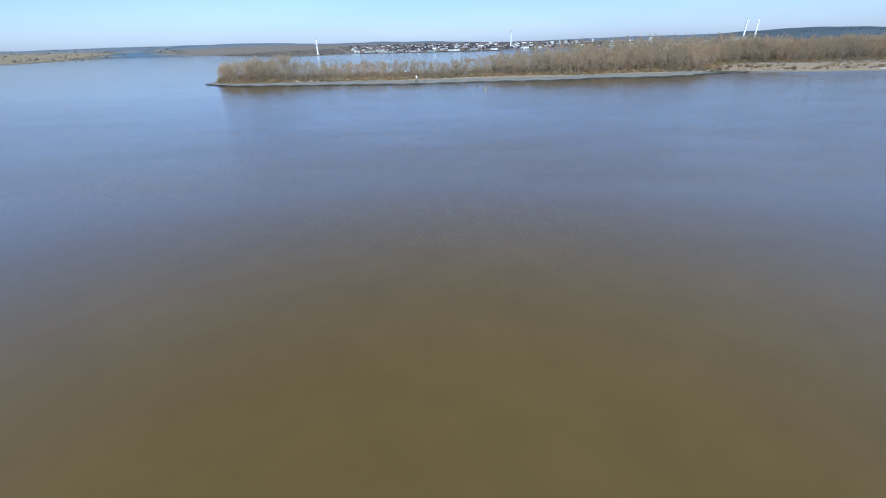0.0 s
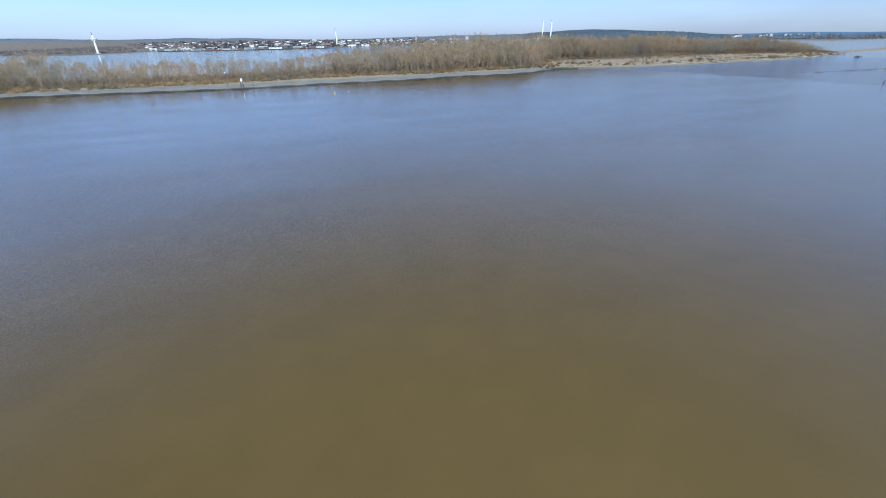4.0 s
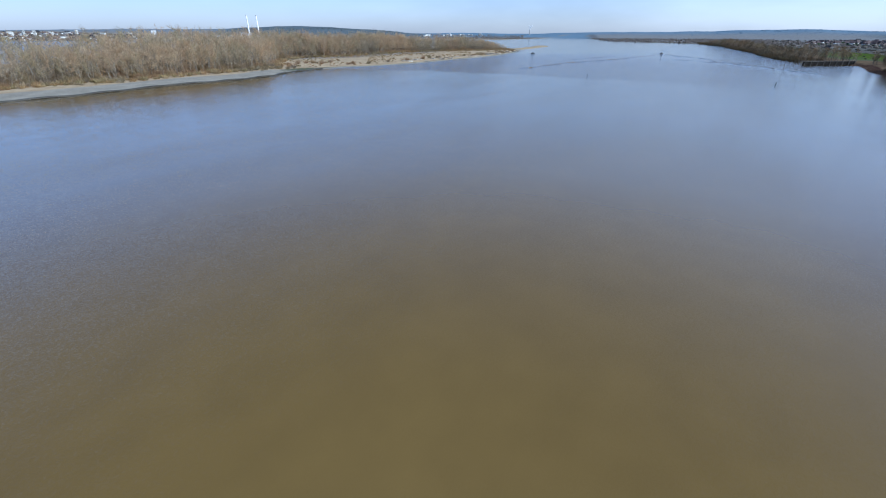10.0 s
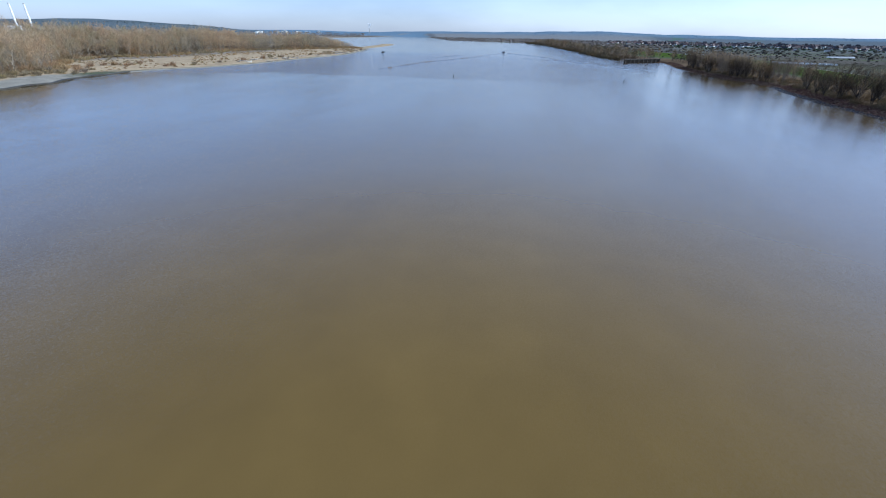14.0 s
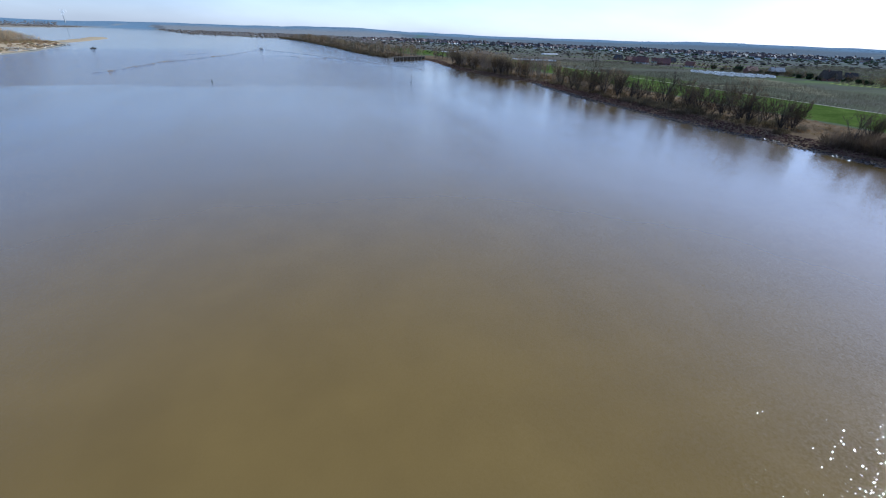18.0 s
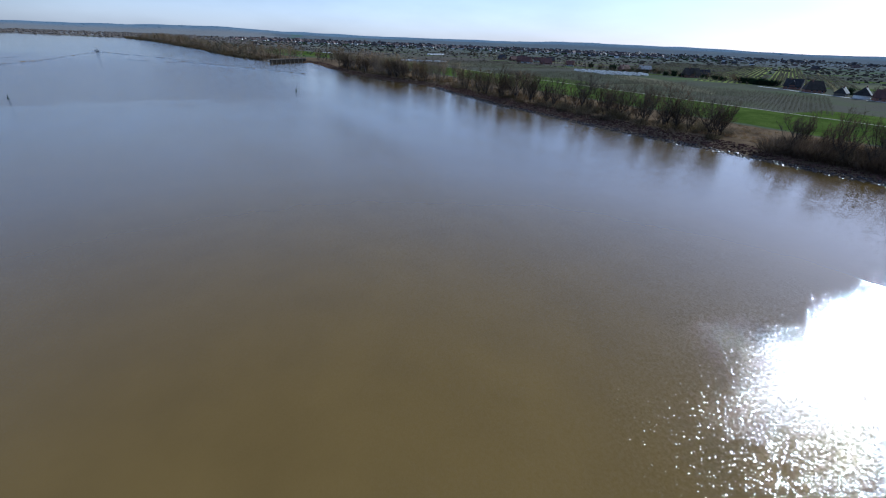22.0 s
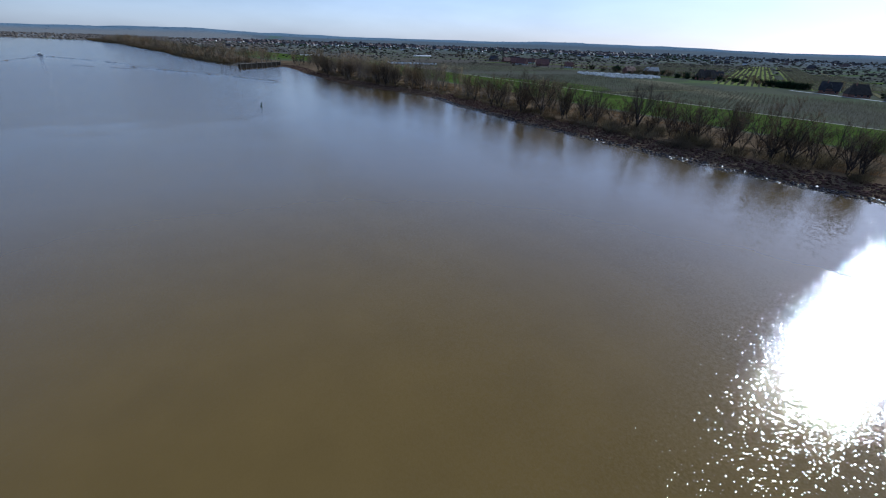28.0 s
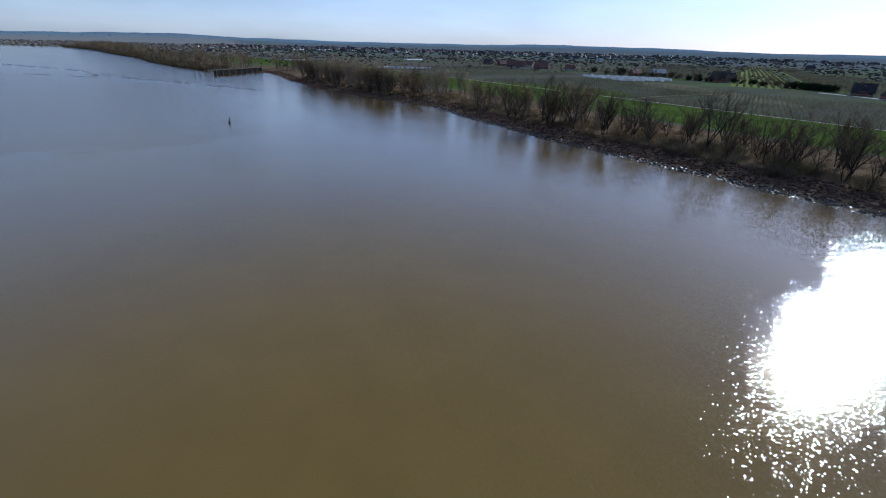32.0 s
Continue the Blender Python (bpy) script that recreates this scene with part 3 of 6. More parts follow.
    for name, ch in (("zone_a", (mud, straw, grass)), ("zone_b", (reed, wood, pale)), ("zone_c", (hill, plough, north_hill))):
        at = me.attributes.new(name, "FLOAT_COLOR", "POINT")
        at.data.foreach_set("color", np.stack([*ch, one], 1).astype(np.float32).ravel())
    me.materials.append(M_GROUND)
    return tagged(new("ground", me), "river banks, fields and low hills to the horizon", "ground", kind="structure")


build_ground()
wm = bpy.data.meshes.new("water")
wm.from_pydata([(-5000, -900, 0), (5200, -900, 0), (5200, 5000, 0), (-5000, 5000, 0)], [], [(0, 1, 2, 3)])
wm.materials.append(M_WATER)
tagged(new("water", wm), "wide brown silty river with small wind ripples", "river", kind="structure")

# ---- tools for things ----


def part(name, bm, material, parent=None, label=""):
    me = bpy.data.meshes.new(name)
    bm.to_mesh(me)
    bm.free()
    me.materials.append(material)
    ob = new(name, me)
    if parent:
        ob.parent = parent
    if label:
        ob["label"] = label
    return ob


def box(bm, c, s, turn=0.0):
    """A box of size s whose base centre is c."""
    r = bmesh.ops.create_cube(bm, size=1)
    m = Matrix.Translation((c[0], c[1], c[2] + s[2] / 2)) @ Matrix.Rotation(turn, 4, "Z") @ Matrix.Diagonal((*s, 1))
    bmesh.ops.transform(bm, matrix=m, verts=r["verts"])
    return bm


def tube(bm, p0, p1, r0, r1, n=8):
    p0, p1 = Vector(p0), Vector(p1)
    r = bmesh.ops.create_cone(bm, cap_ends=True, segments=n, radius1=r0, radius2=max(r1, 0.001), depth=(p1 - p0).length)
    m = Matrix.Translation((p0 + p1) / 2) @ (p1 - p0).to_track_quat("Z", "Y").to_matrix().to_4x4()
    bmesh.ops.transform(bm, matrix=m, verts=r["verts"])
    return bm


def empty(name, m, label, category, group=""):
    ob = new(name)
    ob.matrix_basis = m
    return tagged(ob, label, category, group)

# ---- trees ----


class Shape:
    """Triangles gathered in lists."""

    def __init__(self, spike=False):
        self.v, self.t, self.spike = [], [], spike

    def tube(self, p, q, r0, r1, n=4):
        d = (q - p).normalized()
        s = d.orthogonal().normalized()
        o = d.cross(s)
        k = len(self.v)
        for c, r in ((p, r0), (q, r1)):
            for i in range(n):
                g = 2 * math.pi * i / n
                self.v.append(c + (s * math.cos(g) + o * math.sin(g)) * r)
        for i in range(n):
            j = (i + 1) % n
            self.t += [(k + i, k + j, k + n + j), (k + i, k + n + j, k + n + i)]

    def blade(self, p, d, length, width, rng):
        """One twig: a thin bent spike."""
        s = d.cross(Vector((rng.uniform(-1, 1), rng.uniform(-1, 1), rng.uniform(-1, 1)))).normalized() * width
        k = len(self.v)
        if self.spike:
            self.v += [p - s, p + s, p + d * length]
            self.t.append((k, k + 1, k + 2))
            return
        bend = Vector((rng.uniform(-1, 1), rng.uniform(-1, 1), rng.uniform(-.2, .6))) * length * 0.18
        self.v += [p - s, p + s, p + d * length * 0.55 + bend, p + d * length]
        self.t += [(k, k + 1, k + 2), (k + 1, k + 3, k + 2)]

    def arrays(self):
        return np.array([tuple(p) for p in self.v], np.float32), np.array(self.t, np.int32)

    def mesh(self, name, material):
        me = mesh_from(name, *self.arrays())
        me.materials.append(material)
        return me


def rand_dir(rng, up=0.0):
    return Vector((rng.gauss(0, 1), rng.gauss(0, 1), rng.gauss(0, 1) + up)).normalized()


def tree_shapes(seed, height, stems=1, lean=0.15, spread=0.5, limbs=9, forks=4, twigs=5, twig_len=1.4, twig_w=0.035, r=0.03, low=0.2, fan=0.9, fine=0.32, light=False, rise=0.5):
    """A bare tree: trunk and limbs, and the twigs of its crown."""
    rng = random.Random(seed)
    wood, crown = Shape(), Shape(light)
    for s in range(stems):
        side = rng.uniform(0, 6.28)
        out = Vector((math.cos(side), math.sin(side), 0)) * (lean if stems == 1 else lean + 0.22)
        h = height * rng.uniform(0.82, 1.0) if s else height
        p, d = Vector((math.cos(side), math.sin(side), 0)) * (0.25 if stems > 1 else 0) + Vector((0, 0, -0.4)), (Vector((0, 0, 1)) + out).normalized()
        base, pts = r * h * (1 if stems == 1 else 0.75), [p]
        steps = 3 if light else 6
        for i in range(steps):
            d = (d + rand_dir(rng) * 0.16 + Vector((0, 0, 0.08))).normalized()
            q = p + d * (h * 0.86 / steps)
            wood.tube(p, q, base * (1 - i / steps) ** 0.8 + 0.03, base * (1 - (i + 1) / steps) ** 0.8 + 0.03, 3 if light else 5)
            p = q
            pts.append(p)
        for b in range(limbs):
            f = low + (0.97 - low) * (b + rng.random()) / limbs
            i = min(int(f * steps), steps - 1)
            o = pts[i].lerp(pts[i + 1], f * steps - i)
            g = rng.uniform(0, 6.28)
            bd = Vector((math.cos(g) * spread, math.sin(g) * spread, rng.uniform(0.35, 0.9))).normalized()
            ln = h * rng.uniform(0.26, 0.42) * (1.12 - 0.6 * f)
            rad = base * 0.42 * (1 - f * 0.7) + 0.02
            mid = o + bd * ln * 0.5
            bd2 = (bd + rand_dir(rng, 0.6) * 0.35).normalized()
            end = mid + bd2 * ln * 0.5
            if light:
                wood.tube(o, end, rad, rad * 0.35, 3)
                mid = o.lerp(end, 0.5)
            else:
                wood.tube(o, mid, rad, rad * 0.7, 4)
                wood.tube(mid, end, rad * 0.7, rad * 0.35, 3)
            for k in range(forks):
                w = rng.uniform(0.25, 1.0)
                fo = o.lerp(mid, w * 2) if w < 0.5 else mid.lerp(end, w * 2 - 1)
                fd = (bd2 + rand_dir(rng, 0.5) * 0.8).normalized()
                fl = ln * rng.uniform(0.4, 0.75)
                fe = fo + fd * fl
                if light:
                    crown.blade(fo, fd, fl, rad * fine + 0.02, rng)
                else:
                    wood.tube(fo, fe, rad * fine + 0.01, 0.012, 3)
                for _ in range(twigs):
                    tp = fo.lerp(fe, rng.uniform(0.05, 1.0))
                    crown.blade(tp, (fd + rand_dir(rng, rise) * fan).normalized(), twig_len * rng.uniform(0.6, 1.25), twig_w * rng.uniform(0.7, 1.4), rng)
        for _ in range(twigs * 2):
            crown.blade(pts[-1] - Vector((0, 0, rng.uniform(0, h * 0.1))), rand_dir(rng, 1.2), twig_len, twig_w, rng)
    return wood, crown


def winter_tree(seed, height, stems=1, bole=0.18, limbs=5, branches=6, sprays=5, twigs=5, wide=0.6, r=0.03, twig_len=1.2, twig_w=0.01, lean=0.1, curl=0.3):
    """A bare broadleaf in winter: short bole, arching limbs, branches, sprays and fine twigs."""
    rng = random.Random(seed)
    wood, crown = Shape(), Shape(True)

    def bough(p, d, length, r0, steps, bend, lift, n):
        pts = [p]
        for i in range(steps):
            d = (d + rand_dir(rng) * bend + Vector((0, 0, lift))).normalized()
            q = p + d * (length / steps)
            wood.tube(p, q, r0 * (1 - 0.85 * i / steps), r0 * (1 - 0.85 * (i + 1) / steps), n)
            p = q
            pts.append(p)
        return pts

    def along(pts, f):
        k = min(int(f * (len(pts) - 1)), len(pts) - 2)
        return pts[k].lerp(pts[k + 1], f * (len(pts) - 1) - k), (pts[k + 1] - pts[k]).normalized()

    for s in range(stems):
        g0 = rng.uniform(0, 6.28)
        side = Vector((math.cos(g0), math.sin(g0), 0))
        h = height * (1 if s == 0 else rng.uniform(0.7, 0.95))
        foot = side * (0.5 if stems > 1 else 0) - Vector((0, 0, 0.4))
        stem = bough(foot, (Vector((0, 0, 1)) + side * (lean + (0.25 if stems > 1 else 0))).normalized(), h * bole + 0.4, r * h, 2, 0.08, 0.05, 6)
        top = stem[-1]
        for b in range(limbs):
            g = g0 + 6.28 * (b + rng.uniform(-0.3, 0.3)) / limbs
            tip = 0.12 if b == 0 else wide * rng.uniform(0.6, 1.15)
            d = Vector((math.sin(tip) * math.cos(g), math.sin(tip) * math.sin(g), math.cos(tip)))
            o = top if b < 2 else stem[-2].lerp(top, rng.uniform(0.5, 1.0))
            length = (h - o.z) * rng.uniform(0.85, 1.05) / max(0.6, math.cos(tip * 0.7))
            rad = r * h * rng.uniform(0.45, 0.65)
            limb = bough(o, d, length, rad, 5, 0.16, 0.05, 5)
            for k in range(branches):
                f = 0.22 + 0.76 * (k + rng.random()) / branches
                p, way = along(limb, f)
                bd = (way + rand_dir(rng, 0.25) * 0.85).normalized()
                bl = length * rng.uniform(0.26, 0.46) * (1.15 - 0.6 * f)
                branch = bough(p, bd, bl, rad * (0.5 - 0.3 * f) + 0.012, 3, 0.2, 0.08, 4)
                for j in range(sprays):
                    f2 = 0.2 + 0.8 * (j + rng.random()) / sprays
                    p2, way2 = along(branch, f2)
                    sd = (way2 + rand_dir(rng, curl) * 0.8).normalized()
                    sl = bl * rng.uniform(0.3, 0.6)
                    crown.blade(p2, sd, sl, 0.018 + rad * 0.07, rng)
                    for _ in range(twigs):
                        crown.blade(p2 + sd * sl * rng.uniform(0.1, 1.0), (sd + rand_dir(rng, curl) * 0.75).normalized(), twig_len * rng.uniform(0.5, 1.3), twig_w * rng.uniform(0.7, 1.4), rng)
    return wood, crown


def bush_shapes(seed, height, width, count, blade_w=0.05, up=1.2):
    rng = random.Random(seed)
    s = Shape(True)
    for _ in range(count):
        g, f = rng.uniform(0, 6.28), rng.random() ** 0.6
        p = Vector((math.cos(g) * f * width * 0.35, math.sin(g) * f * width * 0.35, rng.uniform(-0.1, height * 0.45)))
        d = (Vector((math.cos(g) * f, math.sin(g) * f, up)) + rand_dir(rng) * 0.5).normalized()
        s.blade(p, d, height * rng.uniform(0.35, 0.75), blade_w * rng.uniform(0.6, 1.5), rng)
    return s


def set_tone(me, values):
    """The tint of a plant, one value for the whole of it."""
    at = me.attributes.new("tone", "FLOAT", "POINT")
    at.data.foreach_set("value", np.asarray(values, np.float32))


def scatter(shapes, places, name, material, label, category):
    """Many copies of a few shapes in one mesh. Places: x, y, z, scale, height stretch."""
    arr = [s.arrays() for s in shapes]
    rng = np.random.RandomState(len(places))
    vs, ts, k = [], [], 0
    for i, (x, y, z, sc, st) in enumerate(places):
        v, t = arr[i % len(arr)]
        g = rng.uniform(0, 6.28)
        c, s = math.cos(g) * sc, math.sin(g) * sc
        w = np.empty_like(v)
        w[:, 0], w[:, 1], w[:, 2] = v[:, 0] * c - v[:, 1] * s + x, v[:, 0] * s + v[:, 1] * c + y, v[:, 2] * sc * st + z
        vs.append(w)
        ts.append(t + k)
        k += len(v)
    me = mesh_from(name, np.concatenate(vs), np.concatenate(ts))
    me.materials.append(material)
    px, py = np.array([p[0] for p in places]), np.array([p[1] for p in places])
    tone = np.clip(0.5 + 0.4 * wobble(px, py, 23, 3) + rng.uniform(-0.35, 0.35, len(places)), 0, 1)
    set_tone(me, np.repeat(tone, [len(v) for v in vs]))
    return tagged(new(name, me), label, category, kind="stuff")


def tree_kind(seed, bark, twig, label, group, **kw):
    wood, crown = winter_tree(seed, **kw)
    trunk, top = wood.mesh("trunk", bark), crown.mesh("crown", twig)
    set_tone(top, np.full(len(top.vertices), seed * 0.37 % 1))
    return trunk, top, label, group


def plant(kind, x, y, scale, turn, stretch=1.0, z=None):
    """One tree: an Empty at its foot with a trunk and a crown."""
    trunk, crown, label, group = kind
    t = empty("tree", pose(x, y, ground_z(x, y) if z is None else z, 0, 0, turn), label, "tree", group)
    t.scale = (scale, scale, scale * stretch)
    for name, me in (("trunk", trunk), ("crown", crown)):
        new(name, me).parent = t
    return t


rng = random.Random(7)

# -- island woods --
TOPS_X = [-275, -244, -205, -180, -140, -90, -40, 0, 50, 85, 125, 180, 270, 350, 440, 490, 600, 690, 780, 900, 1000]
TOPS_H = [24, 27, 28, 22, 17.5, 16.5, 16, 14.5, 17, 21.5, 25, 28.5, 30, 29.5, 31.5, 32, 31, 30, 28, 23, 16]
FRONT_X = [-290, -240, -143, -50, 60, 150, 210, 300, 330, 372, 430, 490, 580, 660, 740, 800, 900, 960]
FRONT_Y = [535, 516, 508, 503, 515, 512, 520, 530, 562, 612, 650, 632, 640, 655, 640, 610, 588, 590]
BACK_X = [-290, -200, -60, 60, 120, 300, 450, 700, 1000]
BACK_Y = [600, 625, 650, 680, 760, 960, 1120, 1240, 1000]


def wood_places(count, lo, hi, seed, x0=-285, x1=985):
    """Spots in the wood between two depths behind its front edge: x, y, tree height."""
    r = np.random.RandomState(seed)
    x = r.uniform(x0, x1, count)
    y = np.interp(x, FRONT_X, FRONT_Y) + r.uniform(lo, hi, count)
    keep = y < np.interp(x, BACK_X, BACK_Y)
    x, y = x[keep], y[keep]
    z, ds, di, *_ = land(x, y)
    ok = (di > 12) & (np.hypot((x - 1010) / 150, (y - 1080) / 70) > 1)
    x, y, z = x[ok], y[ok], z[ok]
    deep = y - np.interp(x, FRONT_X, FRONT_Y)
    h = np.interp(x, TOPS_X, TOPS_H) * (1 + 0.22 * wobble(x, y, 34, 8) * np.clip((x - 400) / 150, 0, 1)) * np.interp(deep, [0, 12, 45, 90, 200, 420], [0.55, 0.72, 0.94, 0.97, 1.12, 1.25])
    h = h * r.uniform(0.68, 1.06, len(x)) * (1 + 0.12 * wobble(x, y, 9, 3))
    return x, y, z, h


ISLE = [tree_kind(20 + i, M_BARK_PALE, (M_TWIG_PALE, M_TWIG_PALE, M_TWIG_RUST)[i % 3],
                  "bare tall tree with pale trunk and tan twigs on the island", "island trees",
                  height=20, stems=1 + i % 2, bole=0.22, limbs=5 - i % 2, branches=6, sprays=4, twigs=5, wide=0.42 + 0.06 * (i % 3), r=0.013, twig_len=1.7, twig_w=0.03, lean=0.06, curl=0.6)
        for i in range(6)]
x, y, z, h = wood_places(112, 0, 26, 3)
for i in range(len(x)):
    plant(ISLE[i % 6], x[i], y[i], h[i] / 20, rng.uniform(0, 360), z=z[i])

LOW = [tree_shapes(60 + i, height=20, stems=1, lean=0.08, spread=0.55, limbs=10, forks=4, twigs=6, twig_len=1.9, twig_w=0.068, r=0.011, low=0.16, light=True, fan=1.0, rise=0.5) for i in range(6)]
DEEP = [tree_shapes(70 + i, height=20, stems=1, lean=0.08, spread=0.65, limbs=9, forks=3, twigs=5, twig_len=2.2, twig_w=0.085, r=0.010, low=0.4, light=True, fan=1.0, rise=0.5) for i in range(4)]
for j, (count, lo, hi, seed) in enumerate(((2250, 1, 45, 11), (1350, 45, 150, 12), (650, 150, 620, 13))):
    x, y, z, h = wood_places(count, lo, hi, seed)
    pl = [(x[i], y[i], z[i], h[i] / 20, 1) for i in range(len(x))]
    kit = LOW if j == 0 else DEEP
    scatter([s[0] for s in kit], pl, "island_wood_trunks", M_BARK_PALE, "pale bare trunks and limbs of the island wood", "woodland")
    scatter([s[1] for s in kit], pl, "island_wood_twigs", M_TWIG_PALE, "tan bare twigs of the island wood", "woodland")

BUSH = [bush_shapes(90 + i, 3.0, 4.0, 105, 0.10) for i in range(4)]
x, y, z, h = wood_places(620, -6, 14, 21)
scatter(BUSH, [(x[i], y[i], z[i] - 0.1, rng.uniform(0.7, 1.7), rng.uniform(0.7, 1.2)) for i in range(len(x))],
        "island_thicket", M_TWIG_RUST, "brown bare thicket along the edge of the island wood", "shrubs")
x, y, z, h = wood_places(1500, 1, 55, 23)
BRUSH = [bush_shapes(110 + i, 5.0, 6.0, 130, 0.085, 0.9) for i in range(4)]
scatter(BRUSH, [(x[i], y[i], z[i] - 0.2, h[i] / 11 * rng.uniform(0.55, 1.2), rng.uniform(0.8, 1.15)) for i in range(len(x))],
        "island_understorey", M_TWIG_RUST, "brown rounded brush under the island trees", "shrubs")
x, y, z, h = wood_places(1500, -16, 3, 22)
scatter(BUSH, [(x[i], y[i], z[i] - 0.1, rng.uniform(0.5, 1.5), rng.uniform(0.5, 1.0)) for i in range(len(x))],
        "island_reeds", M_REED, "dry tan reeds between wood and beach", "reeds")
r = np.random.RandomState(5)
x, y = r.uniform(300, 960, 2300), r.uniform(500, 660, 2300)
z, ds, di, *_ = land(x, y)
keep = (di > 12) & (y < np.interp(x, FRONT_X, FRONT_Y)) & (wobble(x, y, 17, 6) > -0.35)
scatter(BUSH, [(a_, b_, c_ - 0.1, r.uniform(0.3, 0.8), r.uniform(0.4, 0.8)) for a_, b_, c_ in zip(x[keep], y[keep], z[keep])],
        "island_meadow_reeds", M_REED, "tufts of dry tan reed on the island meadow", "reeds")
x, y = r.uniform(305, 960, 700), r.uniform(500, 640, 700)
di = land(x, y)[2]
z = land(x, y)[0]
keep = (di > 9) & (di < np.interp(x, [300, 480, 900], [60, 34, 40])) & (wobble(x, y, 13, 2) > -0.2)
scatter(BUSH, [(a_, b_, c_ - 0.1, r.uniform(0.6, 1.9), r.uniform(0.6, 1.0)) for a_, b_, c_ in zip(x[keep], y[keep], z[keep])],
        "island_shore_bushes", M_TWIG_RUST, "round tan bushes near the island's shore", "shrubs")

# -- bank trees --
BANK = [tree_kind(200 + i, M_BARK_DARK, M_TWIG_DARK, "bare dark willow above the stone bank", "bank trees",
                  height=13, stems=(1, 1, 2, 1, 3, 1, 2, 2)[i], bole=0.14 + 0.03 * (i % 3), limbs=5, branches=7, sprays=6, twigs=7, wide=0.62 + 0.1 * (i % 2), r=0.024, twig_len=1.2, twig_w=0.022, lean=0.14, curl=0.4)
        for i in range(8)]
YOUNG = [tree_kind(230 + i, M_BARK_MID, (M_TWIG_MID, M_TWIG_RUST, M_TWIG_DARK)[i % 3], "slender bare young tree with brown twigs by the river", "young bank trees",
                   height=15, stems=2 + i % 2, bole=0.2, limbs=4, branches=5, sprays=4, twigs=5, wide=0.36, r=0.012, twig_len=1.3, twig_w=0.018, lean=0.05, curl=0.6)
         for i in range(6)]
MARKED = [(296.5, -12, 16.5), (365, -8, 16), (356.6, -3, 15), (347, -7, 15.5), (226, -19, 11.5), (281, -14, 12), (262, -15, 13), (248, -14, 15.5), (321, -9, 13), (333, -10, 12.5)]
for i, (px, py, hh) in enumerate(MARKED):
    plant(BANK[i % 8], px, py, hh / 13, 40 * i, 1.05)
for i in range(96):
    px = 165 + 267 * (i + rng.random()) / 96
    if 203 < px < 222 or 408 < px < 432 and rng.random() < 0.5:
        continue
    py = -11 - rng.random() ** 1.5 * 22 + np.interp(px, [165, 345, 430], [-2, 4, 0])
    if px > 338:
        plant(YOUNG[i % 6], px, py, rng.uniform(6.5, 12) / 15, rng.uniform(0, 360), rng.uniform(1.0, 1.25))
    else:
        plant(BANK[i % 8], px, py, rng.uniform(6.5, 12.5) / 13, rng.uniform(0, 360), rng.uniform(1.0, 1.2))
for i in range(104):
    px = rng.uniform(442, 622)
    py = np.interp(px, [440, 470, 500, 560, 625], [-8, -5, 4, 13, 14]) - rng.random() * 26
    plant(YOUNG[i % 6], px, py, rng.uniform(10, 16) / 15, rng.uniform(0, 360), rng.uniform(1.0, 1.25))
BEND = [tree_kind(250 + i, M_BARK_DARK, (M_TWIG_DARK, M_SCRUB)[i % 2], "broad bare tree in the dense clump at the river bend", "bend trees",
                  height=13, stems=2, bole=0.1, limbs=5, branches=6, sprays=5, twigs=6, wide=0.6, r=0.018, twig_len=1.4, twig_w=0.034, lean=0.1, curl=0.5)
        for i in range(4)]
for i in range(46):
    px = rng.uniform(462, 650) if i < 36 else rng.uniform(345, 430)
    py = np.interp(px, [345, 400, 440, 470, 500, 560, 650], [0, -4, -8, -3, 5, 14, 15]) - rng.random() ** 1.6 * 24
    plant(BEND[i % 4], px, py, rng.uniform(9, 14.5) / 13, rng.uniform(0, 360), rng.uniform(0.95, 1.15))

LOWB = [tree_shapes(260 + i, height=12, stems=1 + i % 2, lean=0.1, spread=0.65, limbs=8, forks=3, twigs=4, twig_len=1.7, twig_w=0.06, r=0.016, low=0.15, light=True) for i in range(4)]
r = np.random.RandomState(31)
x = r.uniform(700, 1900, 950)
shore = np.interp(x, [p[0] for p in SOUTH[12:23]], [p[1] for p in SOUTH[12:23]])
y = shore - 3 - r.uniform(0, 1, 950) ** 1.5 * 70
z = land(x, y)[0]
keep = (x > 790) & (z > 0.6) | (x > 715) & (y > -30) & (y < 5)
pl = [(a_, b_, c_, r.uniform(0.6, 1.35) * (1 + 0.38 * wobble(a_, b_, 38, 4)), r.uniform(0.9, 1.15)) for a_, b_, c_ in zip(x[keep], y[keep], z[keep])]
cut = len(pl) // 2
scatter([s[1] for s in LOWB], pl[cut:], "shore_wood_twigs", M_TWIG_MID, "brown bare twigs of the wood along the far bank", "woodland")
scatter([s[0] for s in LOWB], pl[cut:], "shore_wood_trunks", M_BARK_MID, "brown bare trunks of the wood along the far bank", "woodland")
pl = pl[:cut]
scatter([s[0] for s in LOWB], pl, "shore_wood_trunks", M_BARK_DARK, "dark bare trunks of the wood along the far bank", "woodland")
scatter([s[1] for s in LOWB], pl, "shore_wood_twigs", M_SCRUB, "dark bare twigs of the wood along the far bank", "woodland")
x = r.uniform(790, 2050, 1500)
shore = np.interp(x, [p[0] for p in SOUTH[12:23]], [p[1] for p in SOUTH[12:23]])
y = shore - r.uniform(-1, 1, 1500) ** 2 * 28 + 1
z = land(x, y)[0]
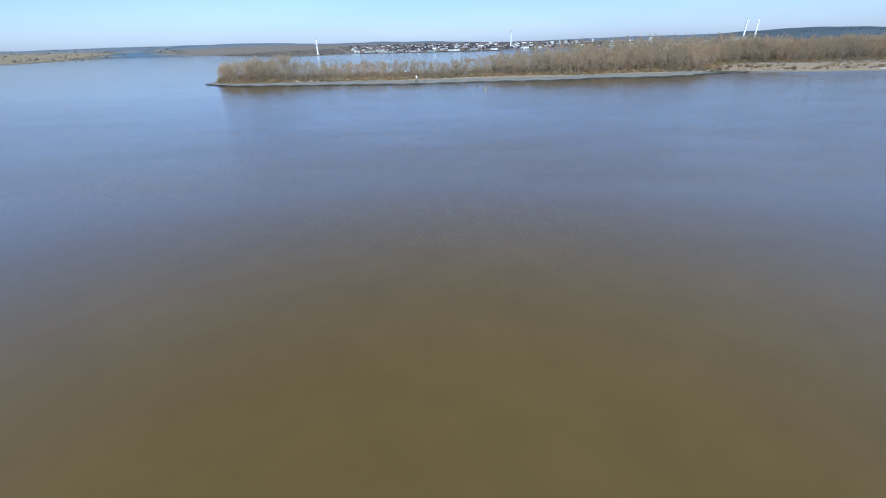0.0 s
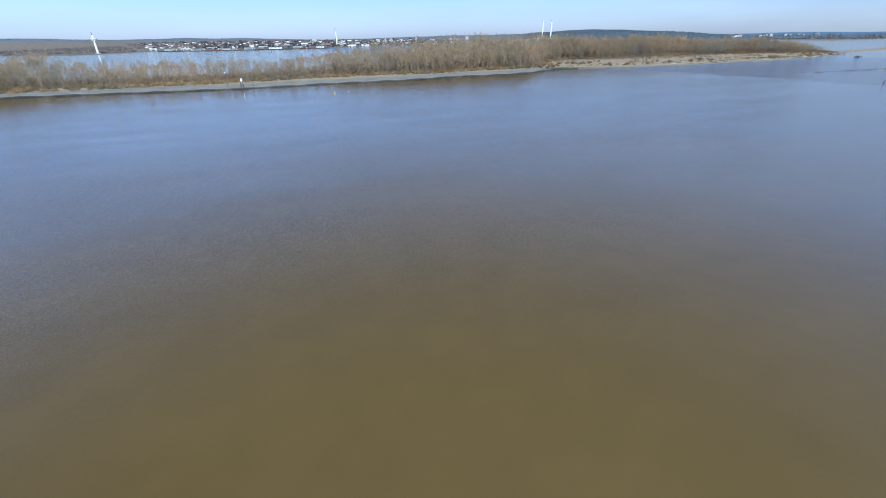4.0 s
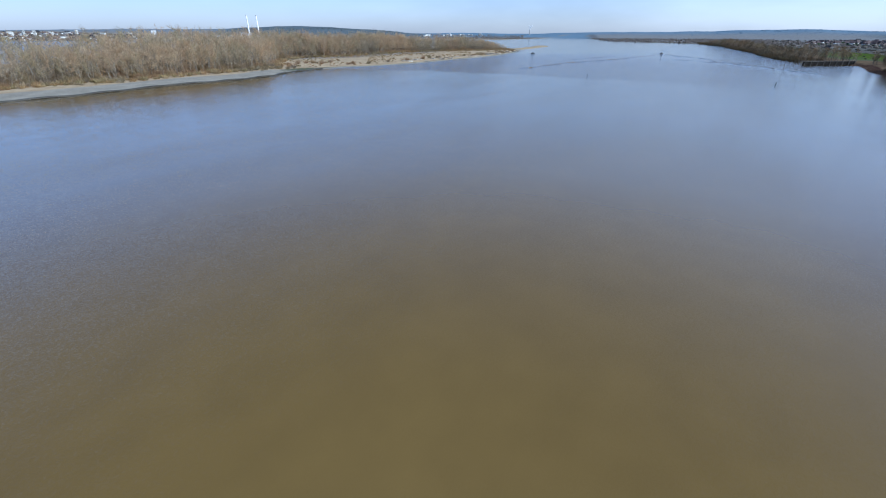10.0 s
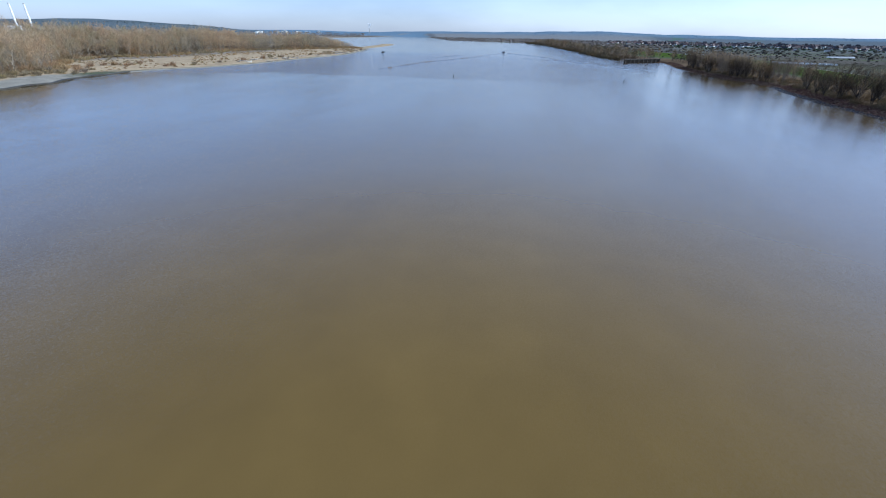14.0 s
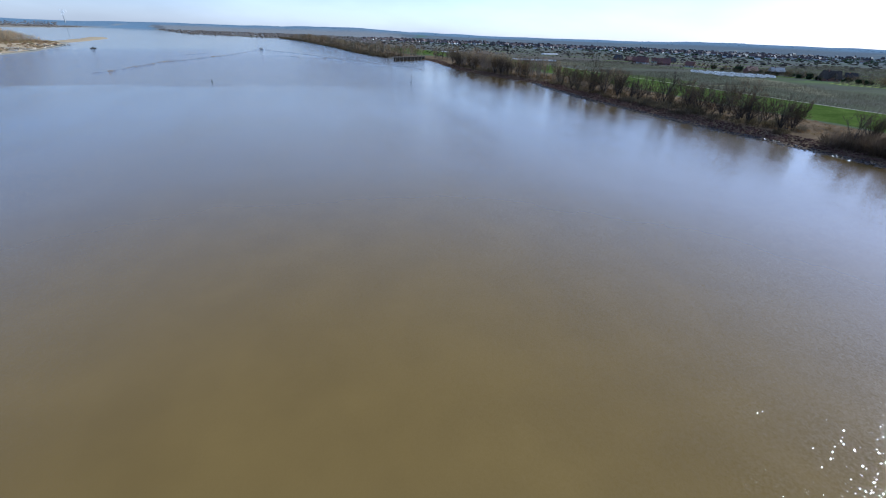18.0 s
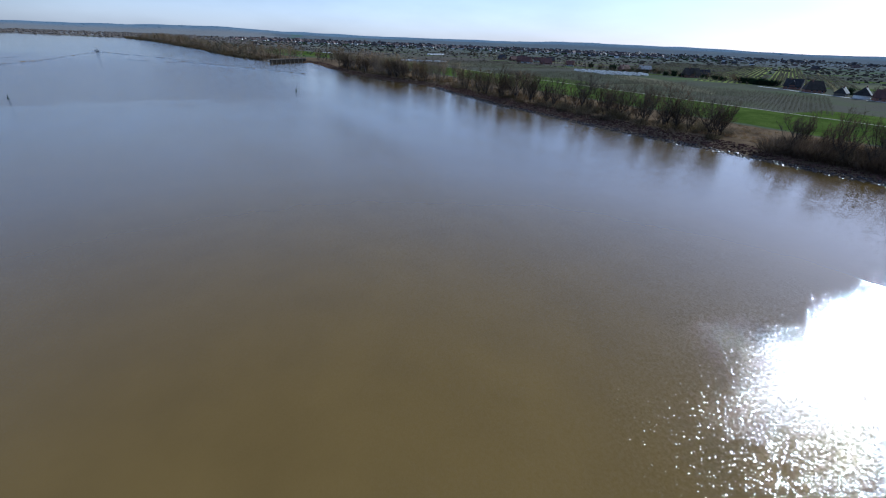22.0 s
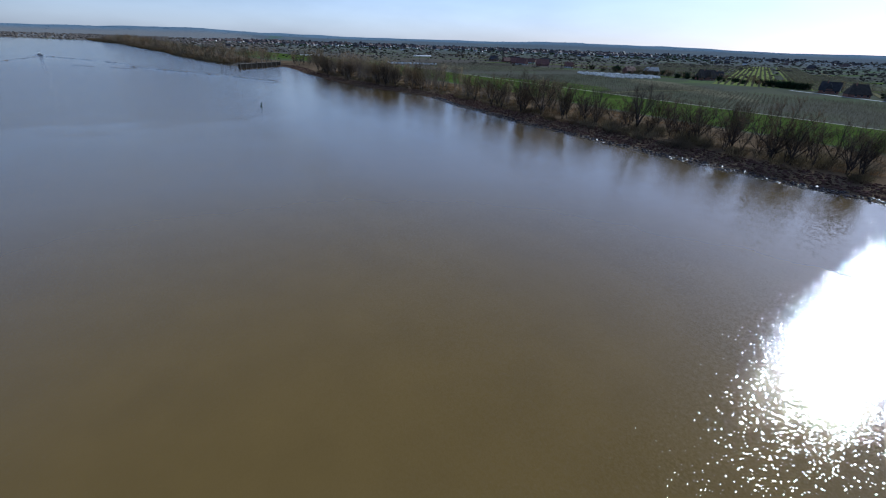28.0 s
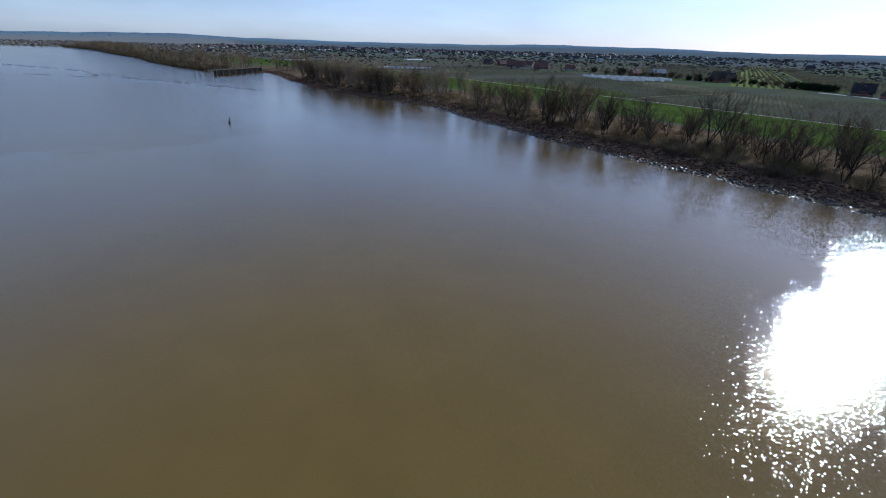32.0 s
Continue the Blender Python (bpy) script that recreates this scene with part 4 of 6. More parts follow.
scatter([bush_shapes(320 + i, 5.0, 6.5, 60, 0.14, 1.0) for i in range(4)], [(a_, b_, c_ - 0.2, r.uniform(0.6, 1.5), r.uniform(0.6, 1.1)) for a_, b_, c_ in zip(x, y, z) if c_ > -0.3],
        "shore_bushes", M_SCRUB, "dark bare bushes hanging over the far bank", "shrubs")

SCRUB = [bush_shapes(300 + i, 3.0, 4.6, 200, 0.028, 1.0) for i in range(4)]
x = r.uniform(150, 640, 520)
shore = np.interp(x, [p[0] for p in SOUTH[2:14]], [p[1] for p in SOUTH[2:14]])
y = shore - 10 - r.uniform(0, 1, 520) ** 1.5 * 22
keep = ~((x > 202) & (x < 221))
z = land(x, y)[0]
scatter(SCRUB, [(a_, b_, c_ - 0.1, r.uniform(0.6, 1.9) * np.interp(a_, [300, 360], [1.0, 0.68]), r.uniform(0.7, 1.1)) for a_, b_, c_ in zip(x[keep], y[keep], z[keep])],
        "bank_scrub", M_SCRUB, "dark bare scrub above the stone bank", "shrubs")
x = r.uniform(156, 203, 110)
y = np.interp(x, [p[0] for p in SOUTH[2:14]], [p[1] for p in SOUTH[2:14]]) - r.uniform(9, 23, 110)
scatter(SCRUB, [(a_, b_, ground_z(a_, b_) - 0.1, r.uniform(1.2, 2.3), 1) for a_, b_ in zip(x, y)], "bank_thicket", M_TWIG_DARK, "dense dark thicket above the stone bank", "shrubs")
x = r.uniform(150, 640, 1500)
shore = np.interp(x, [p[0] for p in SOUTH[2:14]], [p[1] for p in SOUTH[2:14]])
y = shore - 18 - r.uniform(0, 1, 1500) * 44
z = land(x, y)[0]
keep = wobble(x, y, 12, 8) > -0.4
REEDS = [bush_shapes(330 + i, 1.5, 3.2, 60, 0.04, 2.4) for i in range(4)]
scatter(REEDS, [(a_, b_, c_ - 0.1, r.uniform(0.6, 1.3), r.uniform(0.6, 1.1)) for a_, b_, c_ in zip(x[keep], y[keep], z[keep])],
        "bank_reeds", M_REED_RUST, "rust-brown dry reeds between bank and dike", "reeds")

# ---- bank: stones, dike path, jetty ----


def stone_shapes(seed):
    """An angular quarry stone."""
    r = random.Random(seed)
    bm = bmesh.new()
    bmesh.ops.create_icosphere(bm, subdivisions=1, radius=0.5)
    for v in bm.verts:
        v.co *= r.uniform(0.7, 1.15)
        v.co.z *= 0.65
    bmesh.ops.triangulate(bm, faces=bm.faces)
    s = Shape()
    s.v = [v.co.copy() for v in bm.verts]
    bm.verts.index_update()
    s.t = [tuple(v.index for v in f.verts) for f in bm.faces]
    bm.free()
    return s


STONES = [stone_shapes(400 + i) for i in range(6)]
r = np.random.RandomState(41)


def along_shore(count, x0, x1, lo, hi, power=1.0):
    x = r.uniform(x0, x1, count)
    shore = np.interp(x, [p[0] for p in SOUTH[1:16]], [p[1] for p in SOUTH[1:16]])
    y = shore - (lo + r.uniform(0, 1, count) ** power * (hi - lo))
    return x, y, land(x, y)[0]


x, y, z = along_shore(11500, 130, 440, -2, 15, 1.2)
wet = z < 0.35
scatter(STONES, [(a_, b_, c_ + 0.03, 0.3 + 1.0 * r.uniform(0, 1) ** 2, r.uniform(0.6, 1.2)) for a_, b_, c_ in zip(x[wet], y[wet], z[wet])],
        "wet_stone_edge", M_STONE_WET, "wet dark stones at the water's edge", "stones")
x, y, z = x[~wet], y[~wet], z[~wet]
scatter(STONES, [(a_, b_, c_ + 0.03, 0.3 + 1.0 * r.uniform(0, 1) ** 2, r.uniform(0.6, 1.2)) for a_, b_, c_ in zip(x, y, z)],
        "stone_revetment", M_STONE, "dark loose quarry stones covering the river bank", "stones")
x, y, z = along_shore(3500, 440, 780, -2, 10)
scatter(STONES, [(a_, b_, c_ + 0.03, r.uniform(0.4, 1.2), r.uniform(0.5, 0.9)) for a_, b_, c_ in zip(x, y, z)],
        "stone_bank", M_STONE, "dark stones along the bank under the young wood", "stones")


def ribbon(name, pts, width, material, label, category, thick=0.12):
    """A flat strip of slabs laid along points."""
    bm = bmesh.new()
    rows = []
    for i, p in enumerate(pts):
        d = Vector(pts[min(i + 1, len(pts) - 1)]) - Vector(pts[max(i - 1, 0)])
        s = Vector((-d.y, d.x, 0)).normalized() * width / 2
        p = Vector(p)
        rows.append([bm.verts.new(p + s * k + Vector((0, 0, h_))) for k, h_ in ((-1, -thick), (-1, 0), (1, 0), (1, -thick))])
    for q, w in zip(rows, rows[1:]):
        for k in range(3):
            bm.faces.new((q[k], q[k + 1], w[k + 1], w[k]))
    bmesh.ops.recalc_face_normals(bm, faces=bm.faces)
    ob = part(name, bm, material)
    return tagged(ob, label, category, kind="structure")


xs_ = np.arange(60, 1010, 10.0)
ribbon("path", [(q, float(dike_line(q)), ground_z(q, float(dike_line(q))) + 0.14) for q in xs_], 1.1, M_TRACK, "pale gravel path on the dike crest", "path")
road_pts = [(230, -298), (262, -309), (290, -320), (320, -331), (345, -344), (372, -352)]
ribbon("road", [(a_, b_, ground_z(a_, b_) + 0.14) for a_, b_ in road_pts], 4, M_CONCRETE, "pale village road along the farmhouses", "road")


def jetty():
    j = empty("jetty", pose(714, 74, 0, 0, 0, math.degrees(math.atan2(18 - 74, 768 - 714))), "dark sheet-pile jetty with timber mooring posts", "jetty")
    bm = bmesh.new()
    for i in range(38):
        box(bm, (1 + i * 2, -0.1 if i % 2 else 0.0, -3), (2.02, 0.5, 7.4))
    part("sheet_pile_wall", bm, M_STEEL_DARK, j)
    part("deck", box(bm := bmesh.new(), (39, 2.4, 4.0), (78, 4.4, 0.4)), M_TIMBER, j)
    part("cap_beam", box(bm := bmesh.new(), (39, -0.15, 4.42), (78, 0.8, 0.35)), M_TIMBER, j)
    for i in range(9):
        q = 2 + i * 9.2
        part("mooring_post", tube(bmesh.new(), (q, -1.1, -3), (q + 0.25, -1.0, 7.0), 0.3, 0.22), M_TIMBER, j)
    for i in range(4):
        q = -4 - i * 5.5
        part("mooring_post", tube(bmesh.new(), (q, 1.0 + i, -3), (q - 0.2, 1.2 + i, 6.0), 0.3, 0.24), M_TIMBER, j)
    bm = bmesh.new()
    for i in range(20):
        tube(bm, (2 + i * 4, 4.4, 4.4), (2 + i * 4, 4.4, 5.5), 0.05, 0.05, 6)
    for h_ in (4.95, 5.45):
        tube(bm, (2, 4.4, h_), (78, 4.4, h_), 0.04, 0.04, 6)
    part("railing", bm, M_TIMBER, j)


jetty()

# ---- marks, buoys and boats ----


def pillar_buoy(x, y, paint, label, size=1.0, lean=4, topmark=True):
    b = empty("buoy", pose(x, y, 0, lean, lean * 0.6, 20) @ Matrix.Diagonal((size, size, size, 1)), label, "buoy")
    bm = tube(bmesh.new(), (0, 0, -0.6), (0, 0, 0.55), 0.72, 0.72, 20)
    bmesh.ops.bevel(bm, geom=[e_ for e_ in bm.edges if abs(e_.verts[0].co.z - e_.verts[1].co.z) < 1e-4], offset=0.12, segments=2, affect="EDGES")
    part("float", bm, paint, b)
    part("body", tube(bmesh.new(), (0, 0, 0.5), (0, 0, 2.6), 0.36, 0.24, 16), paint, b)
    part("mast", tube(bmesh.new(), (0, 0, 2.55), (0, 0, 2.9), 0.06, 0.05), paint, b)
    if topmark:
        bm = bmesh.new()
        for k in (0, 90):
            for s in (45, -45):
                box(bm, (0, 0, -0.04), (0.8, 0.08, 0.08))
                bmesh.ops.transform(bm, matrix=pose(0, 0, 3.15, 0, s, k), verts=bm.verts[-8:])
        part("topmark", bm, paint, b)
    else:
        part("lantern", tube(bmesh.new(), (0, 0, 2.85), (0, 0, 3.2), 0.16, 0.12), M_GLASS, b)
    return b


pillar_buoy(429.8, 107.8, M_GREEN, "dark green pillar buoy leaning in the current", 0.75, 12, False)
pillar_buoy(422, 246, M_GREEN, "small dark green buoy on the river", 0.6, 5, False)
pillar_buoy(39.3, 380, M_YELLOW, "yellow pillar buoy with cross topmark off the island", 0.58, 12, True)
pillar_buoy(51, 390, M_WHITE, "small white buoy off the island", 0.3, 3, False)
pillar_buoy(-266, 318, M_RED, "small red buoy in mid river", 0.32, 3, False)


def beacon(x, y):
    z = ground_z(x, y) - 0.3
    b = empty("beacon", pose(x, y, z, 0, 0, 12) @ Matrix.Diagonal((0.85, 0.85, 0.95, 1)), "white beacon lantern on dark timber legs at the beach", "beacon")
    for k in range(4):
        g = math.pi / 4 + k * math.pi / 2
        part("leg", tube(bmesh.new(), (2.0 * math.cos(g), 2.0 * math.sin(g), -0.5), (0.9 * math.cos(g), 0.9 * math.sin(g), 5.0), 0.26, 0.2), M_TIMBER, b)
    bm = bmesh.new()
    for k in range(4):
        g, g2 = math.pi / 4 + k * math.pi / 2, math.pi / 4 + (k + 1) * math.pi / 2
        tube(bm, (1.7 * math.cos(g), 1.7 * math.sin(g), 1.2), (1.25 * math.cos(g2), 1.25 * math.sin(g2), 3.6), 0.1, 0.1, 6)
    part("bracing", bm, M_TIMBER, b)
    part("platform", box(bmesh.new(), (0, 0, 5.0), (2.6, 2.6, 0.2)), M_TIMBER, b)
    bm = box(bmesh.new(), (0, 0, 5.2), (1.6, 1.6, 1.7))
    bmesh.ops.bevel(bm, geom=bm.edges[:], offset=0.08, segments=2, affect="EDGES")
    part("lantern_house", bm, M_WHITE, b)
    part("cap", tube(bmesh.new(), (0, 0, 6.9), (0, 0, 7.4), 1.0, 0.3, 12), M_WHITE, b)


beacon(-22.5, 460)


def post(x, y, h, head):
    z = ground_z(x, y) - 0.5
    p = empty("marker_post", pose(x, y, z, 2, -3, 0), "dark timber post with pale head at the beach" if head else "short dark timber post at the beach", "post")
    part("shaft", tube(bmesh.new(), (0, 0, -0.5), (0, 0, h), 0.24, 0.18), M_TIMBER, p)
    if head:
        part("head", tube(bmesh.new(), (0, 0, h - 0.1), (0, 0, h + 0.8), 0.36, 0.3, 12), M_WHITE, p)
    else:
        part("brace", tube(bmesh.new(), (0.9, 0, -0.4), (0.1, 0, h * 0.7), 0.16, 0.14), M_TIMBER, p)


post(-33.5, 472, 10.5, True)
post(-14, 464, 4.6, False)


def hull(bm, length, beam, height, bow=0.35):
    """A boat's hull with a pointed bow along +x."""
    rows = []
    for f in (-0.5, -0.3, 0.0, 0.5 - bow, 0.42, 0.5):
        w = beam / 2 * (1 if f <= 0.5 - bow else max(0.04, 1 - ((f - 0.5 + bow) / bow) ** 1.6))
        sheer = height * (1 + 0.35 * max(0, f) * 2)
        rows.append([bm.verts.new((f * length, s * w * k, h_)) for s, k, h_ in ((-1, 1, sheer), (-1, 0.75, -0.4), (1, 0.75, -0.4), (1, 1, sheer))])
    for q, w in zip(rows, rows[1:]):
        for k in range(4):
            bm.faces.new((q[k], q[(k + 1) % 4], w[(k + 1) % 4], w[k]))
    bm.faces.new(rows[0])
    bm.faces.new(rows[-1][::-1])
    bmesh.ops.recalc_face_normals(bm, faces=bm.faces)
    return bm


def work_boat(x, y, turn, paint, label, s=1.0, mast=5.0):
    b = empty("boat", pose(x, y, 0, 0, 0, turn) @ Matrix.Diagonal((s, s, s, 1)), label, "boat")
    part("hull", hull(bmesh.new(), 13, 4, 1.3), paint, b)
    part("deck_rail", box(bmesh.new(), (-1.5, 0, 1.3), (8.5, 3.5, 0.25)), M_TIMBER, b)
    bm = box(bmesh.new(), (-1.2, 0, 1.5), (4.2, 2.6, 2.1))
    bmesh.ops.bevel(bm, geom=bm.edges[:], offset=0.15, segments=2, affect="EDGES")
    part("wheelhouse", bm, M_WHITE if mast > 4.5 else paint, b)
    for s_ in (-1, 1):
        part("window", box(bmesh.new(), (-1.2, s_ * 1.29, 2.4), (3.4, 0.06, 0.8)), M_GLASS, b)
    part("front_window", box(bmesh.new(), (0.9, 0, 2.4), (0.06, 2.0, 0.8)), M_GLASS, b)
    part("mast", tube(bmesh.new(), (-2.2, 0, 3.5), (-2.2, 0, 3.5 + mast * 0.6), 0.10, 0.05), M_STEEL_DARK, b)
    part("boom", tube(bmesh.new(), (-2.2, 0, 3.8), (-5.8, 0, 5.2), 0.08, 0.05), M_STEEL_DARK, b)


work_boat(955, 267, 200, M_STEEL_DARK, "dark work boat with white wheelhouse pushing a wake", 1.0, 4.6)
work_boat(828.7, 469.8, 150, M_BLACK, "small dark boat at anchor off the island's point", 0.55, 4.0)
w_ = empty("small_boat", pose(846, 473, 0, 0, 0, 30), "tiny dark open boat beside the anchored boat", "boat")
part("hull", hull(bmesh.new(), 5, 1.8, 0.6), M_BLACK, w_)
part("thwart", box(bmesh.new(), (0, 0, 0.4), (0.4, 1.4, 0.06)), M_TIMBER, w_)

# wake: low broken ridges of water
s_ = Shape()
rw = random.Random(77)


def wake_arm(pts, height, width, gap):
    for p, q in zip(pts, pts[1:]):
        p, q = Vector((*p, 0)), Vector((*q, 0))
        n_ = max(2, int((q - p).length / 7))
        d = (q - p).normalized()
        s = Vector((-d.y, d.x, 0))
        for i in range(n_):
            if rw.random() < gap:
                continue
            c = p.lerp(q, (i + rw.random()) / n_) + s * rw.uniform(-2, 2)
            d2 = (d + s * rw.uniform(-.25, .25)).normalized()
            l_, w, h_ = rw.uniform(5, 13), width * rw.uniform(0.6, 1.3), height * rw.uniform(0.5, 1.2)
            k = len(s_.v)
            up = Vector((0, 0, h_))
            s_.v += [c - d2 * l_, c - s * w, c + d2 * l_, c + s * w, c - d2 * l_ * 0.5 + up, c + d2 * l_ * 0.5 + up]
            s_.t += [(k, k + 1, k + 4), (k + 1, k + 5, k + 4), (k + 1, k + 2, k + 5), (k + 2, k + 3, k + 5), (k + 3, k + 4, k + 5), (k + 3, k, k + 4)]


wake_arm([(948, 267), (814, 283), (724, 293), (593, 324), (479, 331)], 0.42, 2.0, 0.25)
wake_arm([(945, 262), (880, 222), (800, 176), (747, 170), (669, 123), (560, 66)], 0.42, 2.0, 0.25)
wake_arm([(763, 216), (730, 183), (683, 138), (633, 97)], 0.16, 0.7, 0.5)
wake_arm([(860, 300), (760, 330), (660, 352)], 0.15, 0.7, 0.6)
me = s_.mesh("wake", M_WATER)
tagged(new("wake", me), "broken low wake waves spreading from the work boat", "wake", kind="stuff")

# churned white water at the boat's bow and stern
s_ = Shape()
wake_arm([(940, 259), (952, 264), (966, 272)], 0.5, 1.0, 0.0)
wake_arm([(938, 263), (950, 269), (962, 275)], 0.5, 1.0, 0.0)
tagged(new("wash", s_.mesh("wash", M_WHITE)), "white churned water round the work boat", "wash", kind="stuff")

# ---- farms and orchards behind the dike ----


def roof_mesh(bm, l, w, h0, h1, over=0.6, hip=0.0):
    """A pitched roof with eaves and some thickness, its ridge along x."""
    a_, b_ = l / 2 + over, w / 2 + over
    drop = over * (h1 - h0) / (w / 2)
    lo, th = h0 - drop, 0.3
    v = [bm.verts.new(p) for p in ((-a_, -b_, lo), (a_, -b_, lo), (a_, b_, lo), (-a_, b_, lo), (-a_ + hip, 0, h1), (a_ - hip, 0, h1),
                                   (-a_, -b_, lo + th), (a_, -b_, lo + th), (a_, b_, lo + th), (-a_, b_, lo + th), (-a_ + hip, 0, h1 + th), (a_ - hip, 0, h1 + th))]
    for f in ((6, 7, 11, 10), (8, 9, 10, 11), (0, 1, 5, 4), (2, 3, 4, 5), (0, 1, 7, 6), (2, 3, 9, 8), (1, 2, 8, 7), (3, 0, 6, 9), (7, 8, 11), (9, 6, 10)):
        bm.faces.new([v[i] for i in f])
    bmesh.ops.recalc_face_normals(bm, faces=bm.faces)
    return bm


def gable_walls(bm, l, w, h0, h1, hip=False):
    v = [bm.verts.new(p) for p in ((-l / 2, -w / 2, -0.5), (l / 2, -w / 2, -0.5), (l / 2, w / 2, -0.5), (-l / 2, w / 2, -0.5),
                                   (-l / 2, -w / 2, h0), (l / 2, -w / 2, h0), (l / 2, w / 2, h0), (-l / 2, w / 2, h0))]
    for f in ((0, 1, 5, 4), (2, 3, 7, 6), (0, 3, 2, 1)):
        bm.faces.new([v[i] for i in f])
    if hip:
        bm.faces.new([v[i] for i in (1, 2, 6, 5)])
        bm.faces.new([v[i] for i in (3, 0, 4, 7)])
    else:
        r0, r1 = bm.verts.new((-l / 2, 0, h1)), bm.verts.new((l / 2, 0, h1))
        bm.faces.new((v[1], v[2], v[6], r1, v[5]))
        bm.faces.new((v[3], v[0], v[4], r0, v[7]))
    bmesh.ops.recalc_face_normals(bm, faces=bm.faces)
    return bm


def farmhouse(x, y, turn, l, w, h0, h1, wall, roof, label, name="farmhouse", category="house", hip=0.0, windows=True, dormer=False):
    b = empty(name, pose(x, y, ground_z(x, y), 0, 0, turn), label, category)
    wl = part("wall", gable_walls(bmesh.new(), l, w, h0, h1, hip > 0), wall, b)
    rf = part("roof", roof_mesh(bmesh.new(), l, w, h0, h1, 0.6, hip), roof, b)
    if windows:
        for s in (-1, 1):
            for i in range(int(l // 4)):
                wd = part("window", box(bmesh.new(), (-l / 2 + 2 + i * 4, s * (w / 2 + 0.02), 1.0), (1.3, 0.08, 1.3)), M_GLASS, b)
                part("frame", box(bmesh.new(), (-l / 2 + 2 + i * 4, s * (w / 2 + 0.01), 0.85), (1.55, 0.07, 0.14)), M_WHITE, wd)
        for s in (-1, 1):
            if not hip:
                for k in (-w / 5, w / 5):
                    part("gable_window", box(bmesh.new(), (s * (l / 2 + 0.02), k, h0 + 0.3), (0.08, 1.1, 1.3)), M_GLASS, b)
        part("door", box(bmesh.new(), (-l / 2 - 0.03, 0, 0), (0.1, 2.0, 2.3)), M_TIMBER, b)
    ch = part("chimney", box(bmesh.new(), (l * 0.2, 0.6, h1 - 1.2), (0.9, 0.9, 2.6)), M_BRICK, rf)
    if dormer:
        g = part("dormer", gable_walls(bmesh.new(), w * 0.5, 4.5, h0 + 1.5, h1 - 1.5), wall, b)
        g.matrix_basis = pose(0, w * 0.28, 0, 0, 0, 90)
        part("dormer_roof", roof_mesh(bmesh.new(), w * 0.5, 4.5, h0 + 1.5, h1 - 1.5, 0.4), roof, g)
    return b


farmhouse(478, -399, 62, 18, 12, 3.2, 11.0, M_BRICK, M_THATCH, "large brick farmhouse with steep dark roof", dormer=True)
farmhouse(493, -455, 62, 12, 9, 3.0, 8.0, M_TIMBER, M_SLATE, "dark timber barn beside the brick farmhouse", "barn", "barn", windows=False)
farmhouse(346, -362, 14, 14, 10, 3.0, 9.5, M_BRICK, M_SLATE, "brick farmhouse with steep dark roof and gable", dormer=True)
farmhouse(321, -344, 35, 15, 11, 3.0, 10.0, M_BRICK, M_THATCH, "farmhouse with dark thatched hipped roof", hip=3.0)
farmhouse(296, -334, 98, 12, 8, 2.8, 7.0, M_TIMBER, M_SLATE, "dark timber house with dark roof by the road", "house")
farmhouse(279, -327, 104, 14, 11, 3.2, 9.0, M_PLASTER, M_SLATE, "white-gabled house with dark roof by the road", "house")
farmhouse(262, -318, 30, 13, 9, 3.0, 8.5, M_BRICK, M_TILE, "small brick house with tiled roof by the road", "house")
farmhouse(584, -402, 80, 15, 9, 3.2, 8.0, M_BRICK, M_TILE, "red brick barn behind the plant tunnels", "barn", "barn", windows=False)
farmhouse(568, -428, 60, 16, 12, 4.0, 8.5, M_TIMBER, M_CONCRETE, "dark shed with pale metal roof", "shed", "shed", windows=False)
farmhouse(798, -386, 50, 22, 12, 3.4, 9.5, M_BRICK, M_TILE, "large red-roofed farm building in the hamlet", "farm_building", "barn")
for i, (px, py, tn) in enumerate(((818, -440, 30), (824, -478, 70), (770, -372, 10), (846, -402, 80), (870, -446, 20), (742, -392, 60), (690, -398, 40), (905, -420, 10))):
    farmhouse(px, py, tn, 13 + i % 3 * 3, 9 + i % 2 * 2, 3.0, 8.0 + i % 3, (M_PLASTER, M_BRICK)[i % 2], (M_TILE, M_SLATE, M_TILE)[i % 3],
              ("pale rendered house with pitched roof in the hamlet", "brick house with pitched roof in the hamlet")[i % 2], "house")


def tunnel(x, y, turn, length):
    """A walk-in plant tunnel: film over hoops."""
    t = empty("plant_tunnel", pose(x, y, ground_z(x, y), 0, 0, turn), "white film plant tunnel standing in the field", "greenhouse", "plant tunnels")
    bm = bmesh.new()
    n_, rad = 9, 2.4
    rows = [[bm.verts.new((q, -rad * math.cos(math.pi * i / n_), rad * 1.0 * math.sin(math.pi * i / n_) + 0.3)) for i in range(n_ + 1)] for q in np.linspace(-length / 2, length / 2, 9)]
    for q, w in zip(rows, rows[1:]):
        for i in range(n_):
            bm.faces.new((q[i], q[i + 1], w[i + 1], w[i]))
    bm.faces.new(rows[0])
    bm.faces.new(rows[-1][::-1])
    bmesh.ops.recalc_face_normals(bm, faces=bm.faces)
    part("film", bm, M_FLEECE, t)
    for q in np.linspace(-length / 2, length / 2, 6):
        bm = bmesh.new()
        for i in range(n_):
            p0, p1 = [(q, -(rad + .05) * math.cos(math.pi * k / n_), (rad + .05) * math.sin(math.pi * k / n_) + 0.3) for k in (i, i + 1)]
            tube(bm, p0, p1, 0.06, 0.06, 5)
        part("hoop", bm, M_STEEL_DARK, t)
    return t


for i in range(10):
    f = i / 9
    tunnel(573 - 58 * f, -298 - 56 * f, 150, 34 if i < 6 else 24)
for i in range(5):
    tunnel(528 - 4 * i, -290 - 11 * i, 150, 22)


